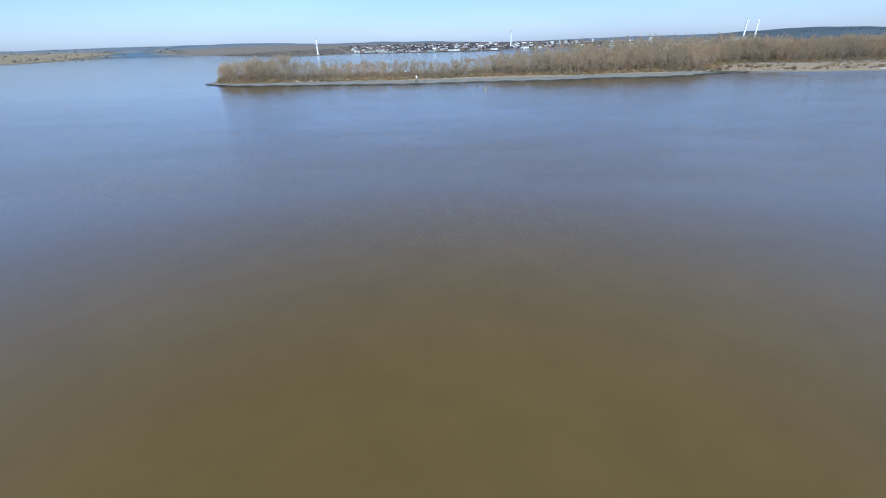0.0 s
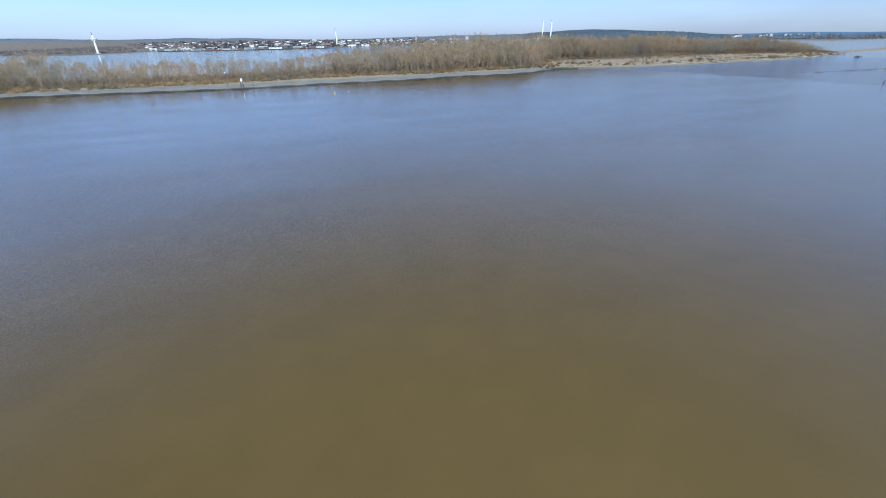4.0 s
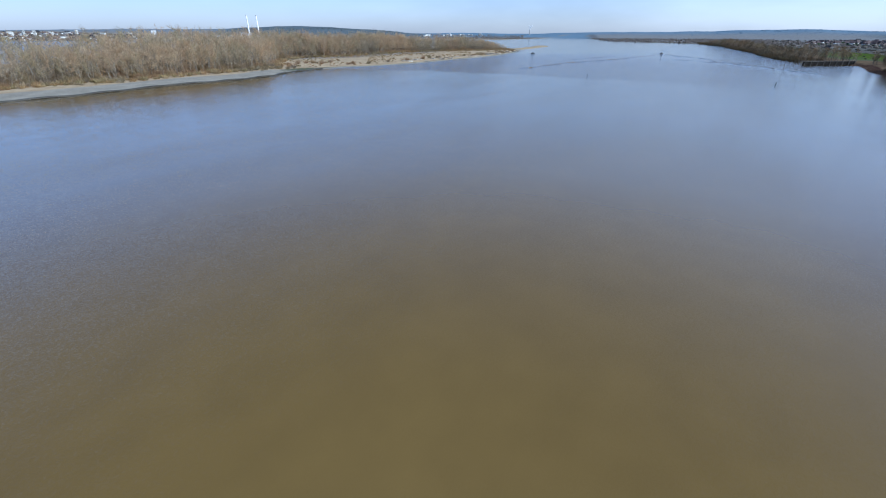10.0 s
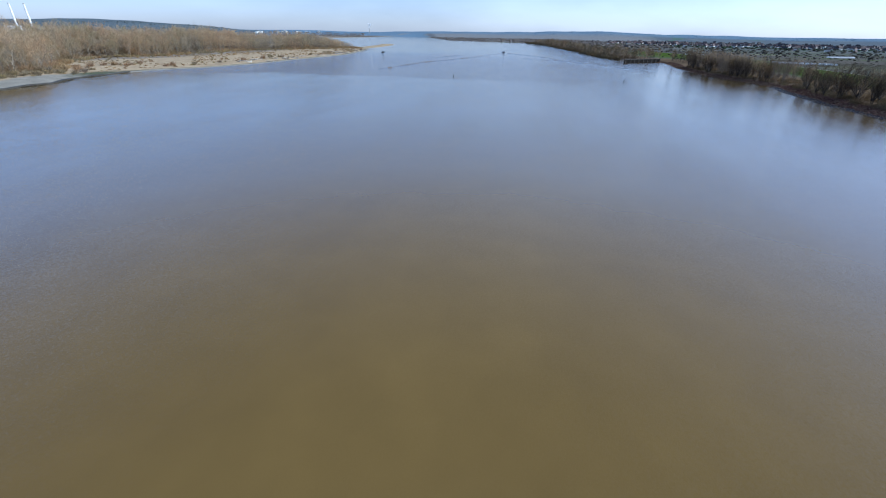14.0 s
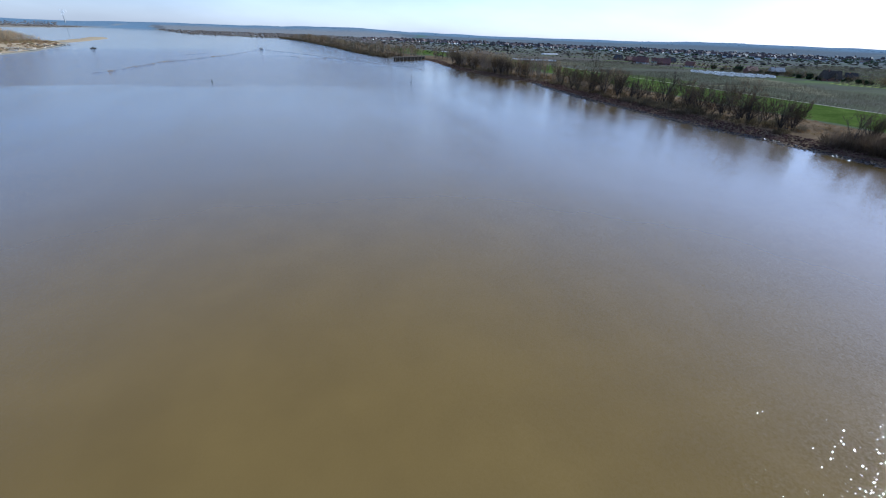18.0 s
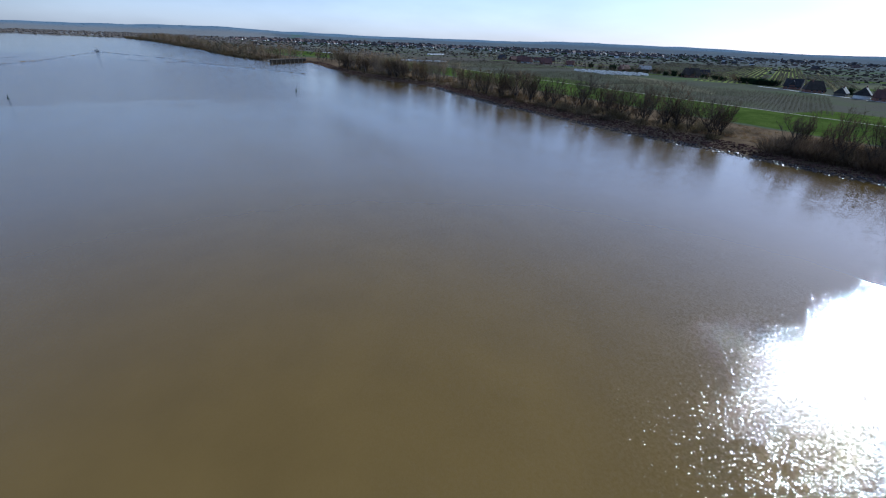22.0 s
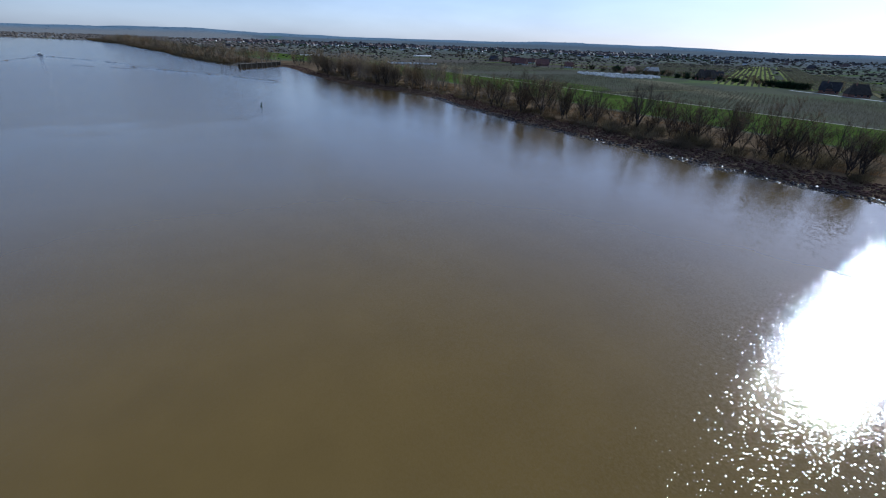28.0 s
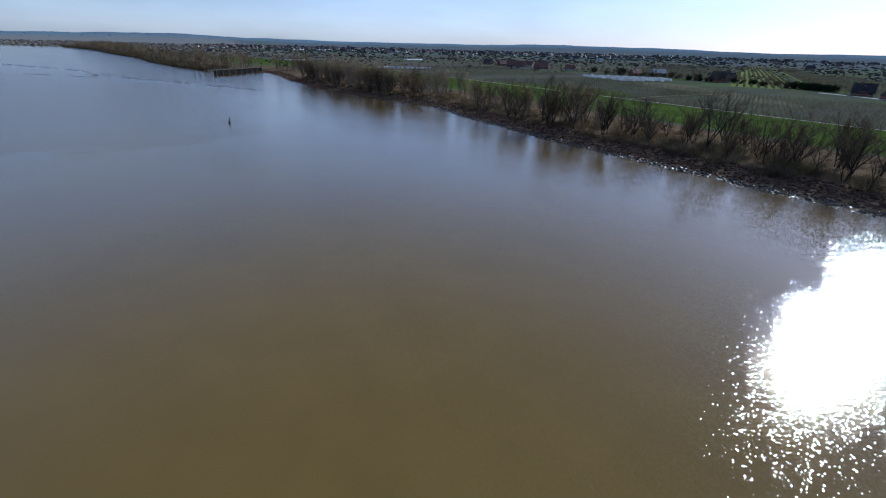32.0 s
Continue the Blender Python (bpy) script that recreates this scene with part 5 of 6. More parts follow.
for px, py, tn, ln in ((999, -83, -71, 44), (1004, -80, -71, 40), (1066, -352, -70, 50), (1072, -350, -70, 46)):
    tunnel(px, py, tn, ln)


def camper(x, y, turn):
    c = empty("caravan", pose(x, y, ground_z(x, y), 0, 0, turn), "white caravan parked on the green behind the dike", "caravan", "parked caravans")
    bm = box(bmesh.new(), (0, 0, 0.6), (5.2, 2.3, 2.1))
    bmesh.ops.bevel(bm, geom=bm.edges[:], offset=0.25, segments=2, affect="EDGES")
    part("body", bm, M_WHITE, c)
    part("window", box(bmesh.new(), (0.4, 1.16, 1.6), (1.8, 0.05, 0.6)), M_GLASS, c)
    part("window", box(bmesh.new(), (0.4, -1.16, 1.6), (1.8, 0.05, 0.6)), M_GLASS, c)
    for s in (-1, 1):
        part("wheel", tube(bmesh.new(), (-0.2, s * 0.9, 0.33), (-0.2, s * 1.12, 0.33), 0.34, 0.34, 14), M_BLACK, c)
    part("drawbar", box(bmesh.new(), (3.1, 0, 0.5), (1.4, 0.2, 0.1)), M_STEEL_DARK, c)
    return c


base = camper(772, -128, 20)
for i in range(15):
    px, py = 770 - 1.9 * i + rng.uniform(-2, 2), -132 - 4.0 * i + rng.uniform(-0.6, 0.6)
    copy_thing(base, pose(px, py, ground_z(px, py), 0, 0, rng.uniform(-20, 60)))

# orchards: rows of pruned fruit trees
FRUIT = [bush_shapes(500 + i, 2.7, 2.2, 16, 0.055, 1.5) for i in range(5)]
ro = np.random.RandomState(51)


def orchard(name, corner, along, across, rows, step, gap, label, jitter=0.25):
    """Rows run along one side; across is the way from row to row."""
    a_, c_ = Vector((*along, 0)), Vector((*across, 0)).normalized()
    n_ = int(a_.length / step)
    d = a_.normalized()
    px, py = [], []
    for i in range(rows):
        for j in range(n_):
            if ro.rand() < 0.04:
                continue
            p = Vector((*corner, 0)) + c_ * gap * i + d * step * j
            px.append(p.x + ro.uniform(-jitter, jitter))
            py.append(p.y + ro.uniform(-jitter, jitter))
    z = land(np.array(px), np.array(py))[0]
    return scatter(FRUIT, [(u_, v_, w_, ro.uniform(0.8, 1.2), ro.uniform(0.9, 1.2)) for u_, v_, w_ in zip(px, py, z)], name, M_ORCHARD, label, "orchard")


orchard("orchard", (235, -150), (150, 60), (55, -140), 26, 2.6, 5.8, "rows of bare pruned fruit trees behind the dike")
orchard("orchard", (405, -130), (170, -10), (-12, -150), 24, 2.8, 6.2, "rows of bare fruit trees in the field before the farmhouses")
orchard("orchard", (620, -150), (190, -15), (-10, -150), 26, 3.0, 7.0, "dark orchard rows towards the hamlet")
orchard("orchard", (392, -366), (327, -764), (76, 33), 9, 2.6, 6.0, "orchard rows with bright grass between them")
orchard("orchard", (300, -400), (170, -400), (76, 33), 13, 2.8, 6.0, "dark orchard rows behind the farmhouses")
orchard("orchard", (470, -420), (250, -580), (76, 33), 24, 3.2, 6.5, "dark orchard rows behind the red barn")

orchard("orchard", (342, -388), (327, -764), (76, 33), 8, 2.6, 5.0, "close orchard rows with bright grass between them")
# mown grass between the rows of the bright orchard
s_ = Shape()
for i in range(10):
    for j in range(40):
        q = [Vector((392, -366, 0)) + Vector((76, 33, 0)).normalized() * 6.0 * (i - 0.5 + k) + Vector((327, -764, 0)) * m / 40 for k, m in ((-.33, j), (.33, j), (.33, j + 1), (-.33, j + 1))]
        k = len(s_.v)
        s_.v += [Vector((p.x, p.y, ground_z(p.x, p.y) + 0.12)) for p in q]
        s_.t += [(k, k + 1, k + 2), (k, k + 2, k + 3)]
for i in range(9):
    for j in range(40):
        q = [Vector((342, -388, 0)) + Vector((76, 33, 0)).normalized() * 5.0 * (i - 0.5 + k) + Vector((327, -764, 0)) * m / 40 for k, m in ((-.25, j), (.25, j), (.25, j + 1), (-.25, j + 1))]
        k = len(s_.v)
        s_.v += [Vector((p.x, p.y, ground_z(p.x, p.y) + 0.12)) for p in q]
        s_.t += [(k, k + 1, k + 2), (k, k + 2, k + 3)]
tagged(new("orchard_grass", s_.mesh("orchard_grass", M_GRASS)), "bright mown grass strips between orchard rows", "grass", kind="stuff")
for pts in ([(404, -128), (408, -170), (403, -215), (396, -252)], [(305, -352), (330, -420), (420, -640), (560, -970)]):
    fine_ = [tuple(np.array(p) + (np.array(q) - np.array(p)) * m / 8) for p, q in zip(pts, pts[1:]) for m in range(8)]
    ribbon("track", [(a_, b_, ground_z(a_, b_) + 0.35) for a_, b_ in fine_], 4.0, M_VERGE, "pale farm track between the fields", "track")

# evergreen hedge and garden trees among the farms
HEDGE = [bush_shapes(540 + i, 5.0, 5.0, 240, 0.16, 1.0) for i in range(3)]
hp = [(370 + 36 * q + ro.uniform(-1, 1), -383 + 4 * (1 - q) + ro.uniform(-2, 2)) for q in np.linspace(0, 1, 18)]
scatter(HEDGE, [(a_, b_, ground_z(a_, b_), ro.uniform(1.2, 1.6), 1.0) for a_, b_ in hp], "tall_hedge", M_EVERGREEN, "tall dense dark evergreen hedge by the farm", "hedge")
gp = [(604, -402, 1.9), (502, -400, 1.5), (506, -388, 1.2), (600, -395, 1.5), (545, -420, 1.3), (620, -420, 1.6), (655, -410, 1.6), (540, -395, 1.0), (300, -360, 1.4), (430, -385, 1.0), (442, -392, 1.2)]
gp += [(ro.uniform(420, 620), ro.uniform(-432, -388), ro.uniform(0.4, 1.1)) for _ in range(34)] + [(ro.uniform(240, 330), ro.uniform(-400, -352), ro.uniform(0.4, 0.9)) for _ in range(14)]
scatter(HEDGE, [(a_, b_, ground_z(a_, b_), c_, 1.1) for a_, b_, c_ in gp], "garden_evergreens", M_EVERGREEN, "dark evergreen trees in the farm gardens", "trees")
px, py = np.concatenate([ro.uniform(250, 1100, 200), ro.uniform(400, 680, 140)]), np.concatenate([ro.uniform(-470, -370, 200), ro.uniform(-440, -372, 140)])
z = land(px, py)[0]
scatter([s[0] for s in LOWB], [(a_, b_, c_, q, 1) for a_, b_, c_, q in zip(px, py, z, ro.uniform(0.35, 0.8, 340))], "garden_tree_trunks", M_BARK_DARK, "bare garden trees around the farms", "trees")
scatter([s[1] for s in LOWB], [(a_, b_, c_, q, 1) for a_, b_, c_, q in zip(px, py, z, (ro.uniform(0.35, 0.8, 340)))], "garden_tree_twigs", M_SCRUB, "bare twigs of the garden trees around the farms", "trees")

# low eroded mud edge along the island's beach
edge = [p for p in ISLAND[:12]]
pts = []
for (x0, y0), (x1, y1) in zip(edge, edge[1:]):
    for q in np.linspace(0, 1, 14)[:-1]:
        px, py = x0 + (x1 - x0) * q, y0 + (y1 - y0) * q
        jg = 0.9 * float(wobble(np.array(px), np.array(py), 9)) + 1.4 * float(wobble(np.array(px), np.array(py), 31, 2))
        pts.append((px, py + 0.8 - jg + 0.3 * math.sin(px * 1.3), 0.85 + 0.25 * math.sin(px * 0.21)))
ribbon("mud_edge", pts, 2.2, M_MUD_WET, "dark wet eroded mud edge of the beach", "beach", 0.7)

# ---- the far shores ----
CANOPY = []
for i in range(5):
    s = stone_shapes(600 + i)
    for v in s.v:
        v.z = v.z * 1.6 + 0.35
    CANOPY.append(s)


def polar(bear, dist, ox=100, oy=150):
    return ox + math.sin(radians(bear)) * dist, oy + math.cos(radians(bear)) * dist


def canopy_belt(name, spans, count, size, label, seed, flat=1.0, material=None):
    """Distant woods: heaped rough crowns. Spans: bearing from, to, distance from, to."""
    q = np.random.RandomState(seed)
    px, py = [], []
    for b0, b1, d0, d1, share in spans:
        for _ in range(int(count * share)):
            a_, b_ = polar(q.uniform(b0, b1), q.uniform(d0, d1))
            px.append(a_)
            py.append(b_)
    z = land(np.array(px), np.array(py))[0]
    pl = [(a_, b_, c_ - 0.1 * size, q.uniform(0.5, 1.4) * size, q.uniform(0.5, 1.0) * flat) for a_, b_, c_ in zip(px, py, z) if c_ > 0.8]
    return scatter(CANOPY, pl, name, material or M_WOODS, label, "woodland")


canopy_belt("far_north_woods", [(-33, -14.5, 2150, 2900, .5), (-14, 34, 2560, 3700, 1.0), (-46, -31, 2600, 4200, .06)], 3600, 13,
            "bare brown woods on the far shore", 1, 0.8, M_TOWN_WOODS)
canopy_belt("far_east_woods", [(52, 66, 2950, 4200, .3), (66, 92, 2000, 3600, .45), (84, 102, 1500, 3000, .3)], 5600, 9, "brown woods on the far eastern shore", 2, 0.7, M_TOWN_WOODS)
canopy_belt("far_south_woods", [(92, 172, 1100, 3300, .55), (96, 170, 2800, 3700, .35)], 7000, 8, "dark hedges and woods across the southern plain", 3, 0.62)
canopy_belt("plain_hedges", [(100, 168, 760, 1400, 1.0)], 1500, 4, "dark hedgerows between the orchards", 4, 0.75)


# these crowns carry the distance haze in their base colour
canopy_belt("ridge_woods", [(54, 180, 4050, 4480, 1.0)], 2100, 12, "distant woods along the ridge with blue haze put into their colour", 6, 0.3, M_HAZE_BLUE)
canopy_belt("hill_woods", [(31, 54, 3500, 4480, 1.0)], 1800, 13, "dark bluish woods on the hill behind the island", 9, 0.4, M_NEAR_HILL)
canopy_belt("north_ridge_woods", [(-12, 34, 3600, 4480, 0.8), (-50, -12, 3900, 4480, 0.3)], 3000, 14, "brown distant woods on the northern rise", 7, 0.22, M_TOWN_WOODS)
canopy_belt("village_trees", [(95, 150, 1750, 2900, 1.0)], 1500, 11, "dark garden trees of the southern villages", 8, 0.55, M_EVERGREEN)


def house_kind(wall, roof, l, w, h0, h1, hip=0.0):
    b1, b2 = gable_walls(bmesh.new(), l, w, h0, h1, hip > 0), roof_mesh(bmesh.new(), l, w, h0, h1, 0.5, hip)
    out = []
    for name, bm, m in (("wall", b1, wall), ("roof", b2, roof)):
        me = bpy.data.meshes.new(name)
        bm.to_mesh(me)
        bm.free()
        me.materials.append(m)
        out.append(me)
    return out


KINDS = [house_kind(M_PLASTER, M_TILE_OLD, 13, 9, 4.5, 9), house_kind(M_BRICK_OLD, M_TILE_OLD, 14, 10, 4, 9.5), house_kind(M_WHITE, M_SLATE, 15, 10, 5.5, 10),
         house_kind(M_PLASTER, M_SLATE, 12, 9, 5, 9), house_kind(M_BRICK_OLD, M_SLATE, 18, 11, 4, 10), house_kind(M_PLASTER, M_CONCRETE, 26, 14, 5, 6.5)]
LABELS = ["pale house with weathered tiled roof", "brick house with weathered tiled roof", "white house with dark roof", "pale house with dark roof", "long brick house with dark roof", "low pale hall"]


def far_house(k, x, y, turn, s, where, group):
    h_ = empty("hall" if k == 5 else "house", pose(x, y, ground_z(x, y), 0, 0, turn) @ Matrix.Diagonal((s, s, s, 1)), LABELS[k] + where, "house", group)
    for name, me in zip(("wall", "roof"), KINDS[k]):
        new(name, me).parent = h_


rf_ = random.Random(91)
VILLAGES = [(104, 2600, 260), (101, 2250, 200), (107, 2000, 260), (113, 2300, 300), (119, 2500, 320), (126, 2350, 300), (133, 2100, 300), (140, 2500, 350), (148, 1900, 280), (155, 2400, 380)]
for i in range(170):
    b_, d_, sp = VILLAGES[i % len(VILLAGES)]
    px, py = polar(b_, d_, 120, 140)
    px, py = px + rf_.gauss(0, sp), py + rf_.gauss(0, sp * 0.8)
    far_house(rf_.choice((0, 1, 1, 2, 3, 4, 4, 4)), px, py, rf_.uniform(0, 180), rf_.uniform(0.6, 0.95), " in the southern villages", "village houses")
for i in range(190):
    px, py = polar(rf_.uniform(-13, 34), rf_.uniform(2380, 3500))
    if ground_z(px, py) < 1:
        continue
    far_house(rf_.choice((0, 2, 2, 3, 5, 5, 5, 1)), px, py, rf_.uniform(0, 180), rf_.uniform(0.9, 1.6), " in the town across the river", "town houses")


def far_roofs(spans, count, seed, where):
    """The many small houses too far off to tell apart: walls and roofs."""
    q = np.random.RandomState(seed)
    px, py = [], []
    for b0, b1, d0, d1, share in spans:
        for _ in range(int(count * share)):
            a_, b_ = polar(q.uniform(b0, b1), q.uniform(d0, d1))
            px.append(a_)
            py.append(b_)
    z = land(np.array(px), np.array(py))[0]
    keep = z > 1.2
    pl = [(a_, b_, c_, q.uniform(0.7, 1.3), q.uniform(0.8, 1.2)) for a_, b_, c_ in zip(np.array(px)[keep], np.array(py)[keep], z[keep])]
    walls, roofs = Shape(), Shape()
    for sh, maker in ((walls, gable_walls), (roofs, roof_mesh)):
        bm = maker(bmesh.new(), 12, 9, 4.2, 8.6)
        bmesh.ops.triangulate(bm, faces=bm.faces)
        bm.verts.index_update()
        sh.v, sh.t = [v.co.copy() for v in bm.verts], [tuple(v.index for v in f.verts) for f in bm.faces]
        bm.free()
    half = len(pl) // 2
    for grp, wm_, rm_, tone in ((pl[:half], M_PLASTER, M_TILE_OLD, "pale"), (pl[half:], M_BRICK_OLD, M_SLATE, "brick")):
        scatter([walls], grp, "far_house_walls", wm_, tone + " walls of small far houses " + where, "houses")
        scatter([roofs], grp, "far_house_roofs", rm_, "pitched roofs of small far houses " + where, "houses")


far_roofs([(95, 145, 1900, 2900, .7), (100, 165, 2400, 3600, .3)], 900, 21, "in the southern villages")
far_roofs([(43.2, 46.8, 3560, 3800, .7), (36, 43, 3450, 3700, .3)], 60, 24, "on the hill behind the island")
far_roofs([(-13, 33, 2560, 3700, .75), (-9, 14, 2250, 2700, .25)], 900, 22, "in the town across the river")


def block(x, y, l, w, h, turn, wall, label, name="apartment_block"):
    """A flat-roofed block with bands of windows."""
    b = empty(name, pose(x, y, ground_z(x, y), 0, 0, turn), label, "building")
    part("wall", box(bmesh.new(), (0, 0, -2), (l, w, h + 2)), wall, b)
    part("roof", box(bmesh.new(), (0, 0, h), (l + 0.6, w + 0.6, 0.7)), M_CONCRETE, b)
    for i in range(max(1, int(h // 6))):
        for s in (-1, 1):
            part("window", box(bmesh.new(), (0, s * (w / 2 + 0.03), 2.4 + i * 6), (l * 0.86, 0.12, 2.2)), M_GLASS, b)
    return b


for b_, d_, l_, h_ in ((5, 3300, 40, 22), (7.5, 3100, 18, 40), (12.5, 3000, 34, 28), (13.4, 3000, 16, 34), (14.2, 3050, 16, 34), (15.5, 3250, 40, 20), (17.4, 3300, 22, 30),
                       (19.5, 3500, 50, 18), (24, 3900, 46, 38), (27.5, 3300, 44, 20), (29.6, 3000, 60, 20), (31.3, 3000, 48, 22), (2, 2600, 42, 7), (-3, 2640, 40, 7),
                       (-6, 2660, 50, 8), (-9.5, 2620, 44, 7), (-11.6, 2640, 34, 8), (21.8, 3600, 30, 34), (22.6, 3700, 30, 30)):
    px, py = polar(b_, d_)
    block(px, py, l_ * 0.62, 14, h_ * 0.72, rf_.uniform(-25, 25) - b_, M_WHITE if l_ > 40 else M_PLASTER, "pale flat-roofed building in the town across the river")


for b_, off, l_, h_, paint in ((-11.8, 40, 70, 8, M_SAGE), (-10.4, 70, 54, 9, M_PLASTER), (-9.0, 45, 80, 7, M_SAGE), (-7.6, 110, 60, 9, M_CONCRETE), (-6.2, 40, 74, 7, M_CONCRETE), (-4.9, 90, 50, 10, M_PLASTER),
                            (-3.4, 50, 66, 8, M_SAGE), (-1.8, 120, 58, 10, M_CONCRETE), (-0.5, 45, 80, 8, M_PLASTER), (1.0, 160, 64, 12, M_BRICK_OLD), (2.2, 60, 60, 9, M_CONCRETE), (3.6, 150, 90, 13, M_BRICK_OLD),
                            (4.9, 70, 50, 8, M_PLASTER), (6.3, 190, 74, 14, M_BRICK_OLD), (8.1, 120, 60, 10, M_CONCRETE), (9.4, 230, 66, 14, M_PLASTER), (10.8, 160, 56, 11, M_BRICK_OLD)):
    bx = 100 + math.tan(radians(b_)) * 2200
    px, py = bx, float(np.interp(bx, [-420, 0, 320, 650], [2400, 2310, 2290, 2600])) + 1.6 * off
    block(px, py, l_ * 0.7, 18, h_ * 0.75, -b_ + rf_.uniform(-8, 8), paint, "long low warehouse along the town's quay", "warehouse")


def tower(x, y):
    t = empty("radar_tower", pose(x, y, max(ground_z(x, y), 0)), "slender white radar tower with round gallery on the far shore", "tower")
    part("shaft", tube(bmesh.new(), (0, 0, -3), (0, 0, 52), 3.4, 2.2, 20), M_WHITE, t)
    part("gallery", tube(bmesh.new(), (0, 0, 43), (0, 0, 49), 8.0, 14.0, 24), M_WHITE, t)
    part("gallery_roof", tube(bmesh.new(), (0, 0, 49), (0, 0, 51), 14.0, 5, 24), M_WHITE, t)
    part("head", tube(bmesh.new(), (0, 0, 52), (0, 0, 60), 2.6, 1.8, 16), M_WHITE, t)
    part("antenna", tube(bmesh.new(), (0, 0, 60), (0, 0, 71), 0.9, 0.5), M_STEEL_DARK, t)
    part("pier", tube(bmesh.new(), (0, 0, -4), (0, 0, 3), 9, 8, 20), M_CONCRETE, t)


tower(-543, 2105)


def mast(x, y):
    t = empty("light_mast", pose(x, y, ground_z(x, y)), "tall pale light mast with dark head in the town", "tower")
    h_ = 88 - ground_z(x, y)
    part("shaft", tube(bmesh.new(), (0, 0, -2), (0, 0, h_), 3.2, 2.0, 18), M_WHITE, t)
    part("gallery", tube(bmesh.new(), (0, 0, h_ - 12), (0, 0, h_ - 9), 3.8, 4.4, 18), M_CONCRETE, t)
    part("head", tube(bmesh.new(), (0, 0, h_ - 9), (0, 0, h_ + 2), 3.6, 3.6, 18), M_CONCRETE, t)
    part("rod", tube(bmesh.new(), (0, 0, h_ + 2), (0, 0, h_ + 8), 0.6, 0.4), M_STEEL_DARK, t)


mast(414.8, 2667)


def chimney(x, y, top):
    z = ground_z(x, y)
    c = empty("power_station_chimney", pose(x, y, z), "tall slender white power station chimney", "chimney", "power station chimneys")
    part("shaft", tube(bmesh.new(), (0, 0, -2), (0, 0, top - z), 4.8, 3.2, 20), M_WHITE, c)
    for k in (0.55, 0.8):
        part("platform", tube(bmesh.new(), (0, 0, (top - z) * k), (0, 0, (top - z) * k + 1.6), 4.7, 4.7, 20), M_CONCRETE, c)
    part("rim", tube(bmesh.new(), (0, 0, top - z - 4), (0, 0, top - z + 0.6), 3.6, 3.6, 20), M_CONCRETE, c)


chimney(1761, 2606, 124)
chimney(1722, 2642, 124)
for dx, dy, l_, h_, n_ in ((-40, 20, 60, 30, "boiler_house"), (30, -10, 50, 24, "turbine_hall"), (70, -30, 40, 18, "workshop"), (-110, 60, 40, 14, "workshop")):
    block(1745 + dx, 2625 + dy, l_, 26, h_, -35, M_WHITE if h_ > 20 else M_PLASTER, "pale power station building below the chimneys", n_)
for i in range(14):
    px, py = polar(rf_.uniform(53.5, 61.5), rf_.uniform(3900, 4150))
    block(px, py, rf_.uniform(14, 44), 16, rf_.uniform(7, 15), rf_.uniform(-30, 30), (M_CONCRETE, M_PLASTER, M_CONCRETE)[i % 3], "pale harbour building on the far horizon", "harbour_building")
px, py = polar(66.6, 4200)
st = empty("power_stack", pose(px, py, ground_z(px, py)), "thin pale stack on the far horizon", "chimney")
part("shaft", tube(bmesh.new(), (0, 0, -2), (0, 0, 42), 3.2, 2.2, 14), M_CONCRETE, st)
part("rim", tube(bmesh.new(), (0, 0, 40), (0, 0, 43), 3.4, 3.4, 14), M_CONCRETE, st)

s_, q = Shape(), random.Random(5)
for i in range(44):
    f = i / 43
    c = Vector((px + 14 * f + q.gauss(0, 2 + 3 * f), py + q.gauss(0, 3 + 6 * f), ground_z(px, py) + 41 + 34 * f))
    src = CANOPY[i % 5]
    k, g = len(s_.v), (2.6 + 3 * f) * q.uniform(0.7, 1.2)
    s_.v += [c + v * g for v in src.v]
    s_.t += [(a_ + k, b_ + k, d_ + k) for a_, b_, d_ in src.t]
tagged(new("steam_plume", s_.mesh("steam_plume", M_WHITE)), "white steam rising from the far stack", "steam", kind="stuff")

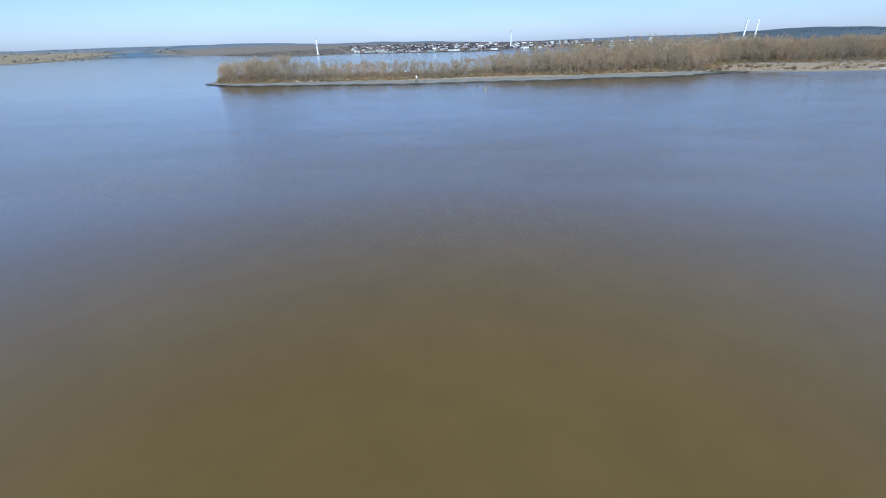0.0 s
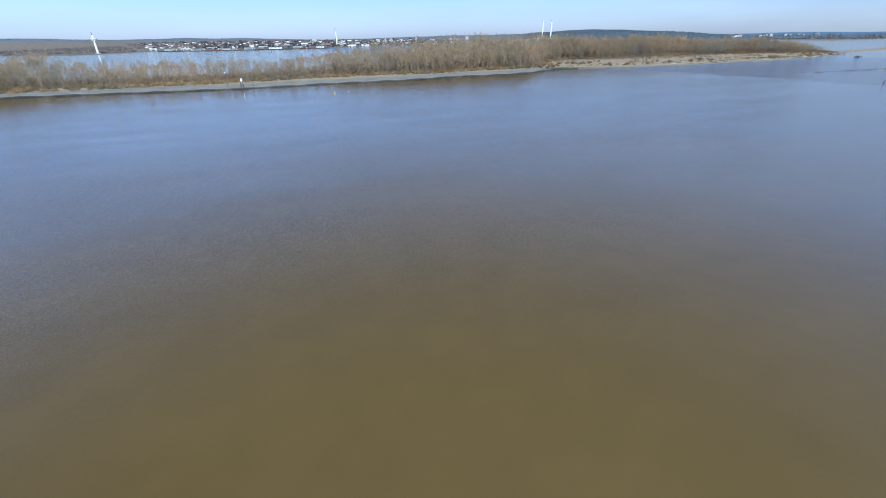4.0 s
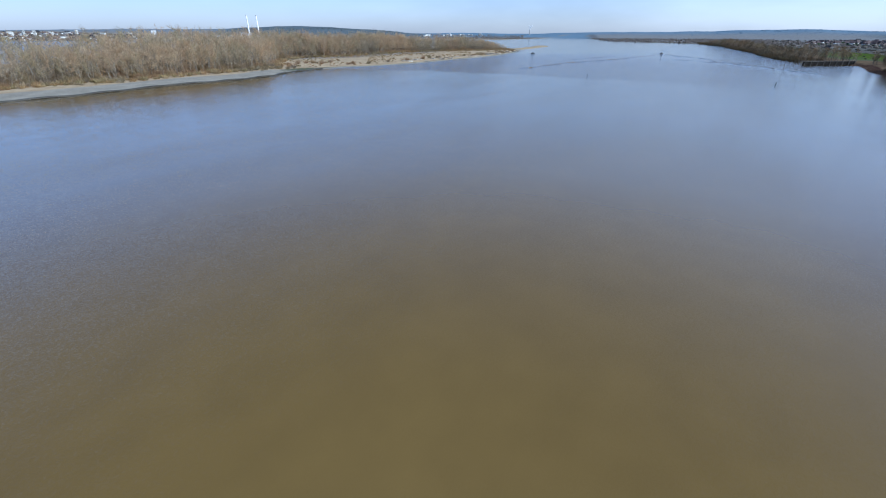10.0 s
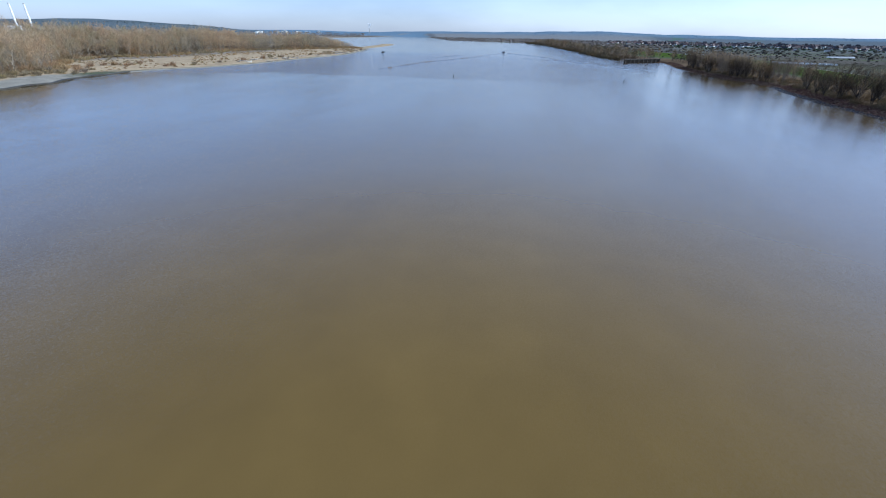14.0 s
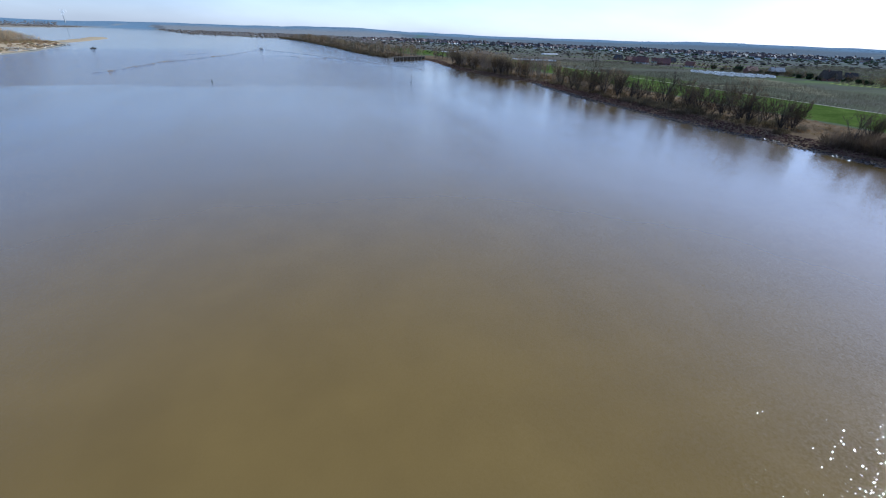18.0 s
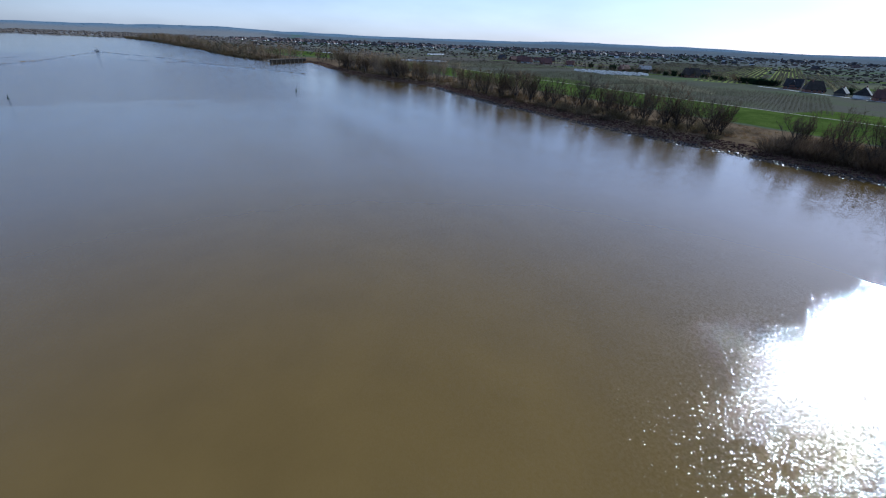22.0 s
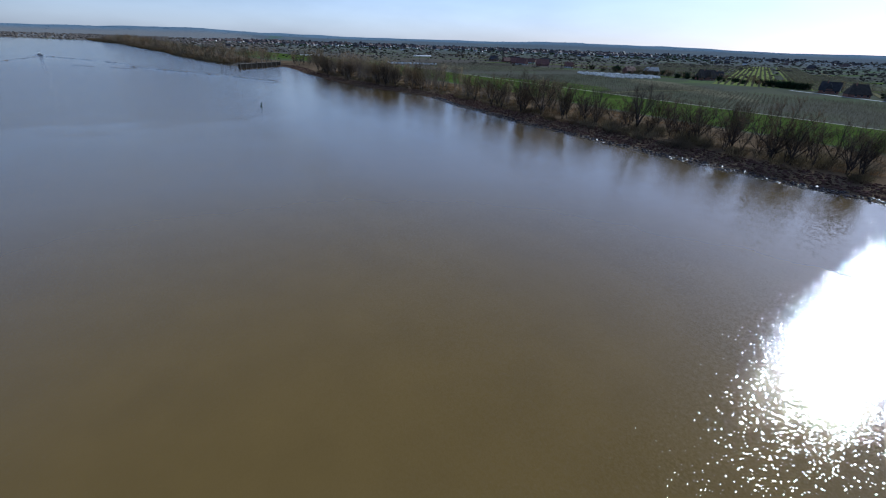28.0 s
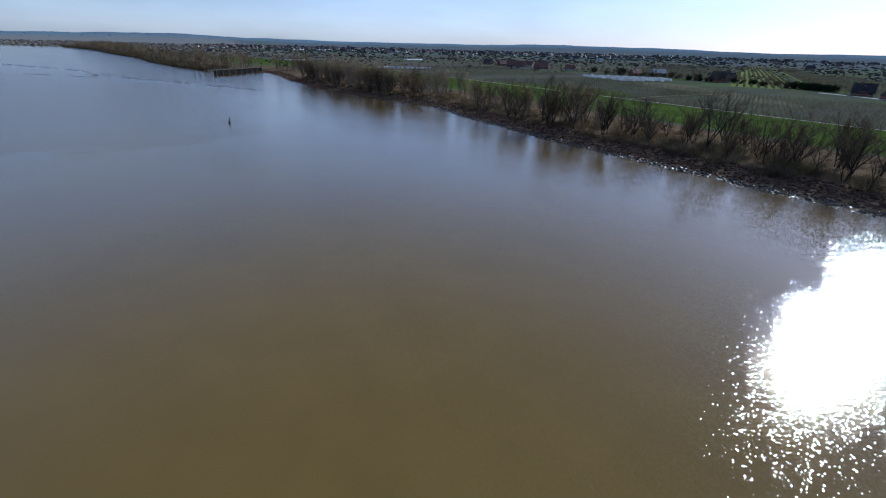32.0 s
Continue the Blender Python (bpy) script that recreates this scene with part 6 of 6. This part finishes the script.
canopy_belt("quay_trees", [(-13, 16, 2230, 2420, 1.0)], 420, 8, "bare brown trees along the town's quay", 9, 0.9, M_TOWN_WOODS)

# moored yachts along the town's harbour wall
yb = empty("yacht", pose(0, 0, 0), "white yacht moored at the town harbour", "boat", "moored yachts")
part("hull", hull(bmesh.new(), 12, 3.6, 1.4), M_WHITE, yb)
part("cabin", box(bmesh.new(), (-0.5, 0, 1.4), (4.5, 2.2, 1.0)), M_WHITE, yb)
part("mast", tube(bmesh.new(), (0.6, 0, 1.4), (0.6, 0, 16), 0.14, 0.09, 6), M_WHITE, yb)
part("boom", tube(bmesh.new(), (0.6, 0, 2.8), (-4.6, 0, 3.0), 0.1, 0.08, 6), M_WHITE, yb)
yb.matrix_basis = pose(-300, 2385, 0, 0, 0, 100)
for i in range(14):
    q = rf_.random()
    copy_thing(yb, pose(-360 + 640 * q, float(np.interp(-360 + 640 * q, [-380, 0, 350, 650], [2390, 2312, 2285, 2570])) - rf_.uniform(8, 42), 0, 0, 0, rf_.uniform(60, 120)))

ribbon("breakwater", [(a_, float(np.interp(a_, [-390, -200, 0, 300], [2330, 2265, 2232, 2212])), 2.4) for a_ in range(-390, 301, 30)], 7, M_STONE, "dark stone breakwater before the town harbour", "breakwater", 4.5)

# driftwood on the island's shore
dr = random.Random(17)
for i in range(60):
    px = dr.uniform(470, 970)
    py = float(np.interp(px, [p[0] for p in ISLAND[10:20]], [p[1] for p in ISLAND[10:20]])) + dr.uniform(4, 30)
    tone = (M_TIMBER, M_DRIFT, M_DRIFT)[i % 3]
    d = empty("driftwood", pose(px, py, ground_z(px, py) + 0.25, 0, 0, dr.uniform(0, 180)), "bleached driftwood log on the island shore", "driftwood", "driftwood logs")
    part("log", tube(bmesh.new(), (-4, 0, 0), (4, 0.4, 0.3), 0.4, 0.25, 8), tone, d)
    part("branch", tube(bmesh.new(), (1, 0, 0.1), (2.4, 1.2, 1.6), 0.18, 0.08, 6), tone, d)
    part("root", tube(bmesh.new(), (-3.8, 0, 0), (-4.6, -0.4, 1.5), 0.28, 0.1, 6), tone, d)
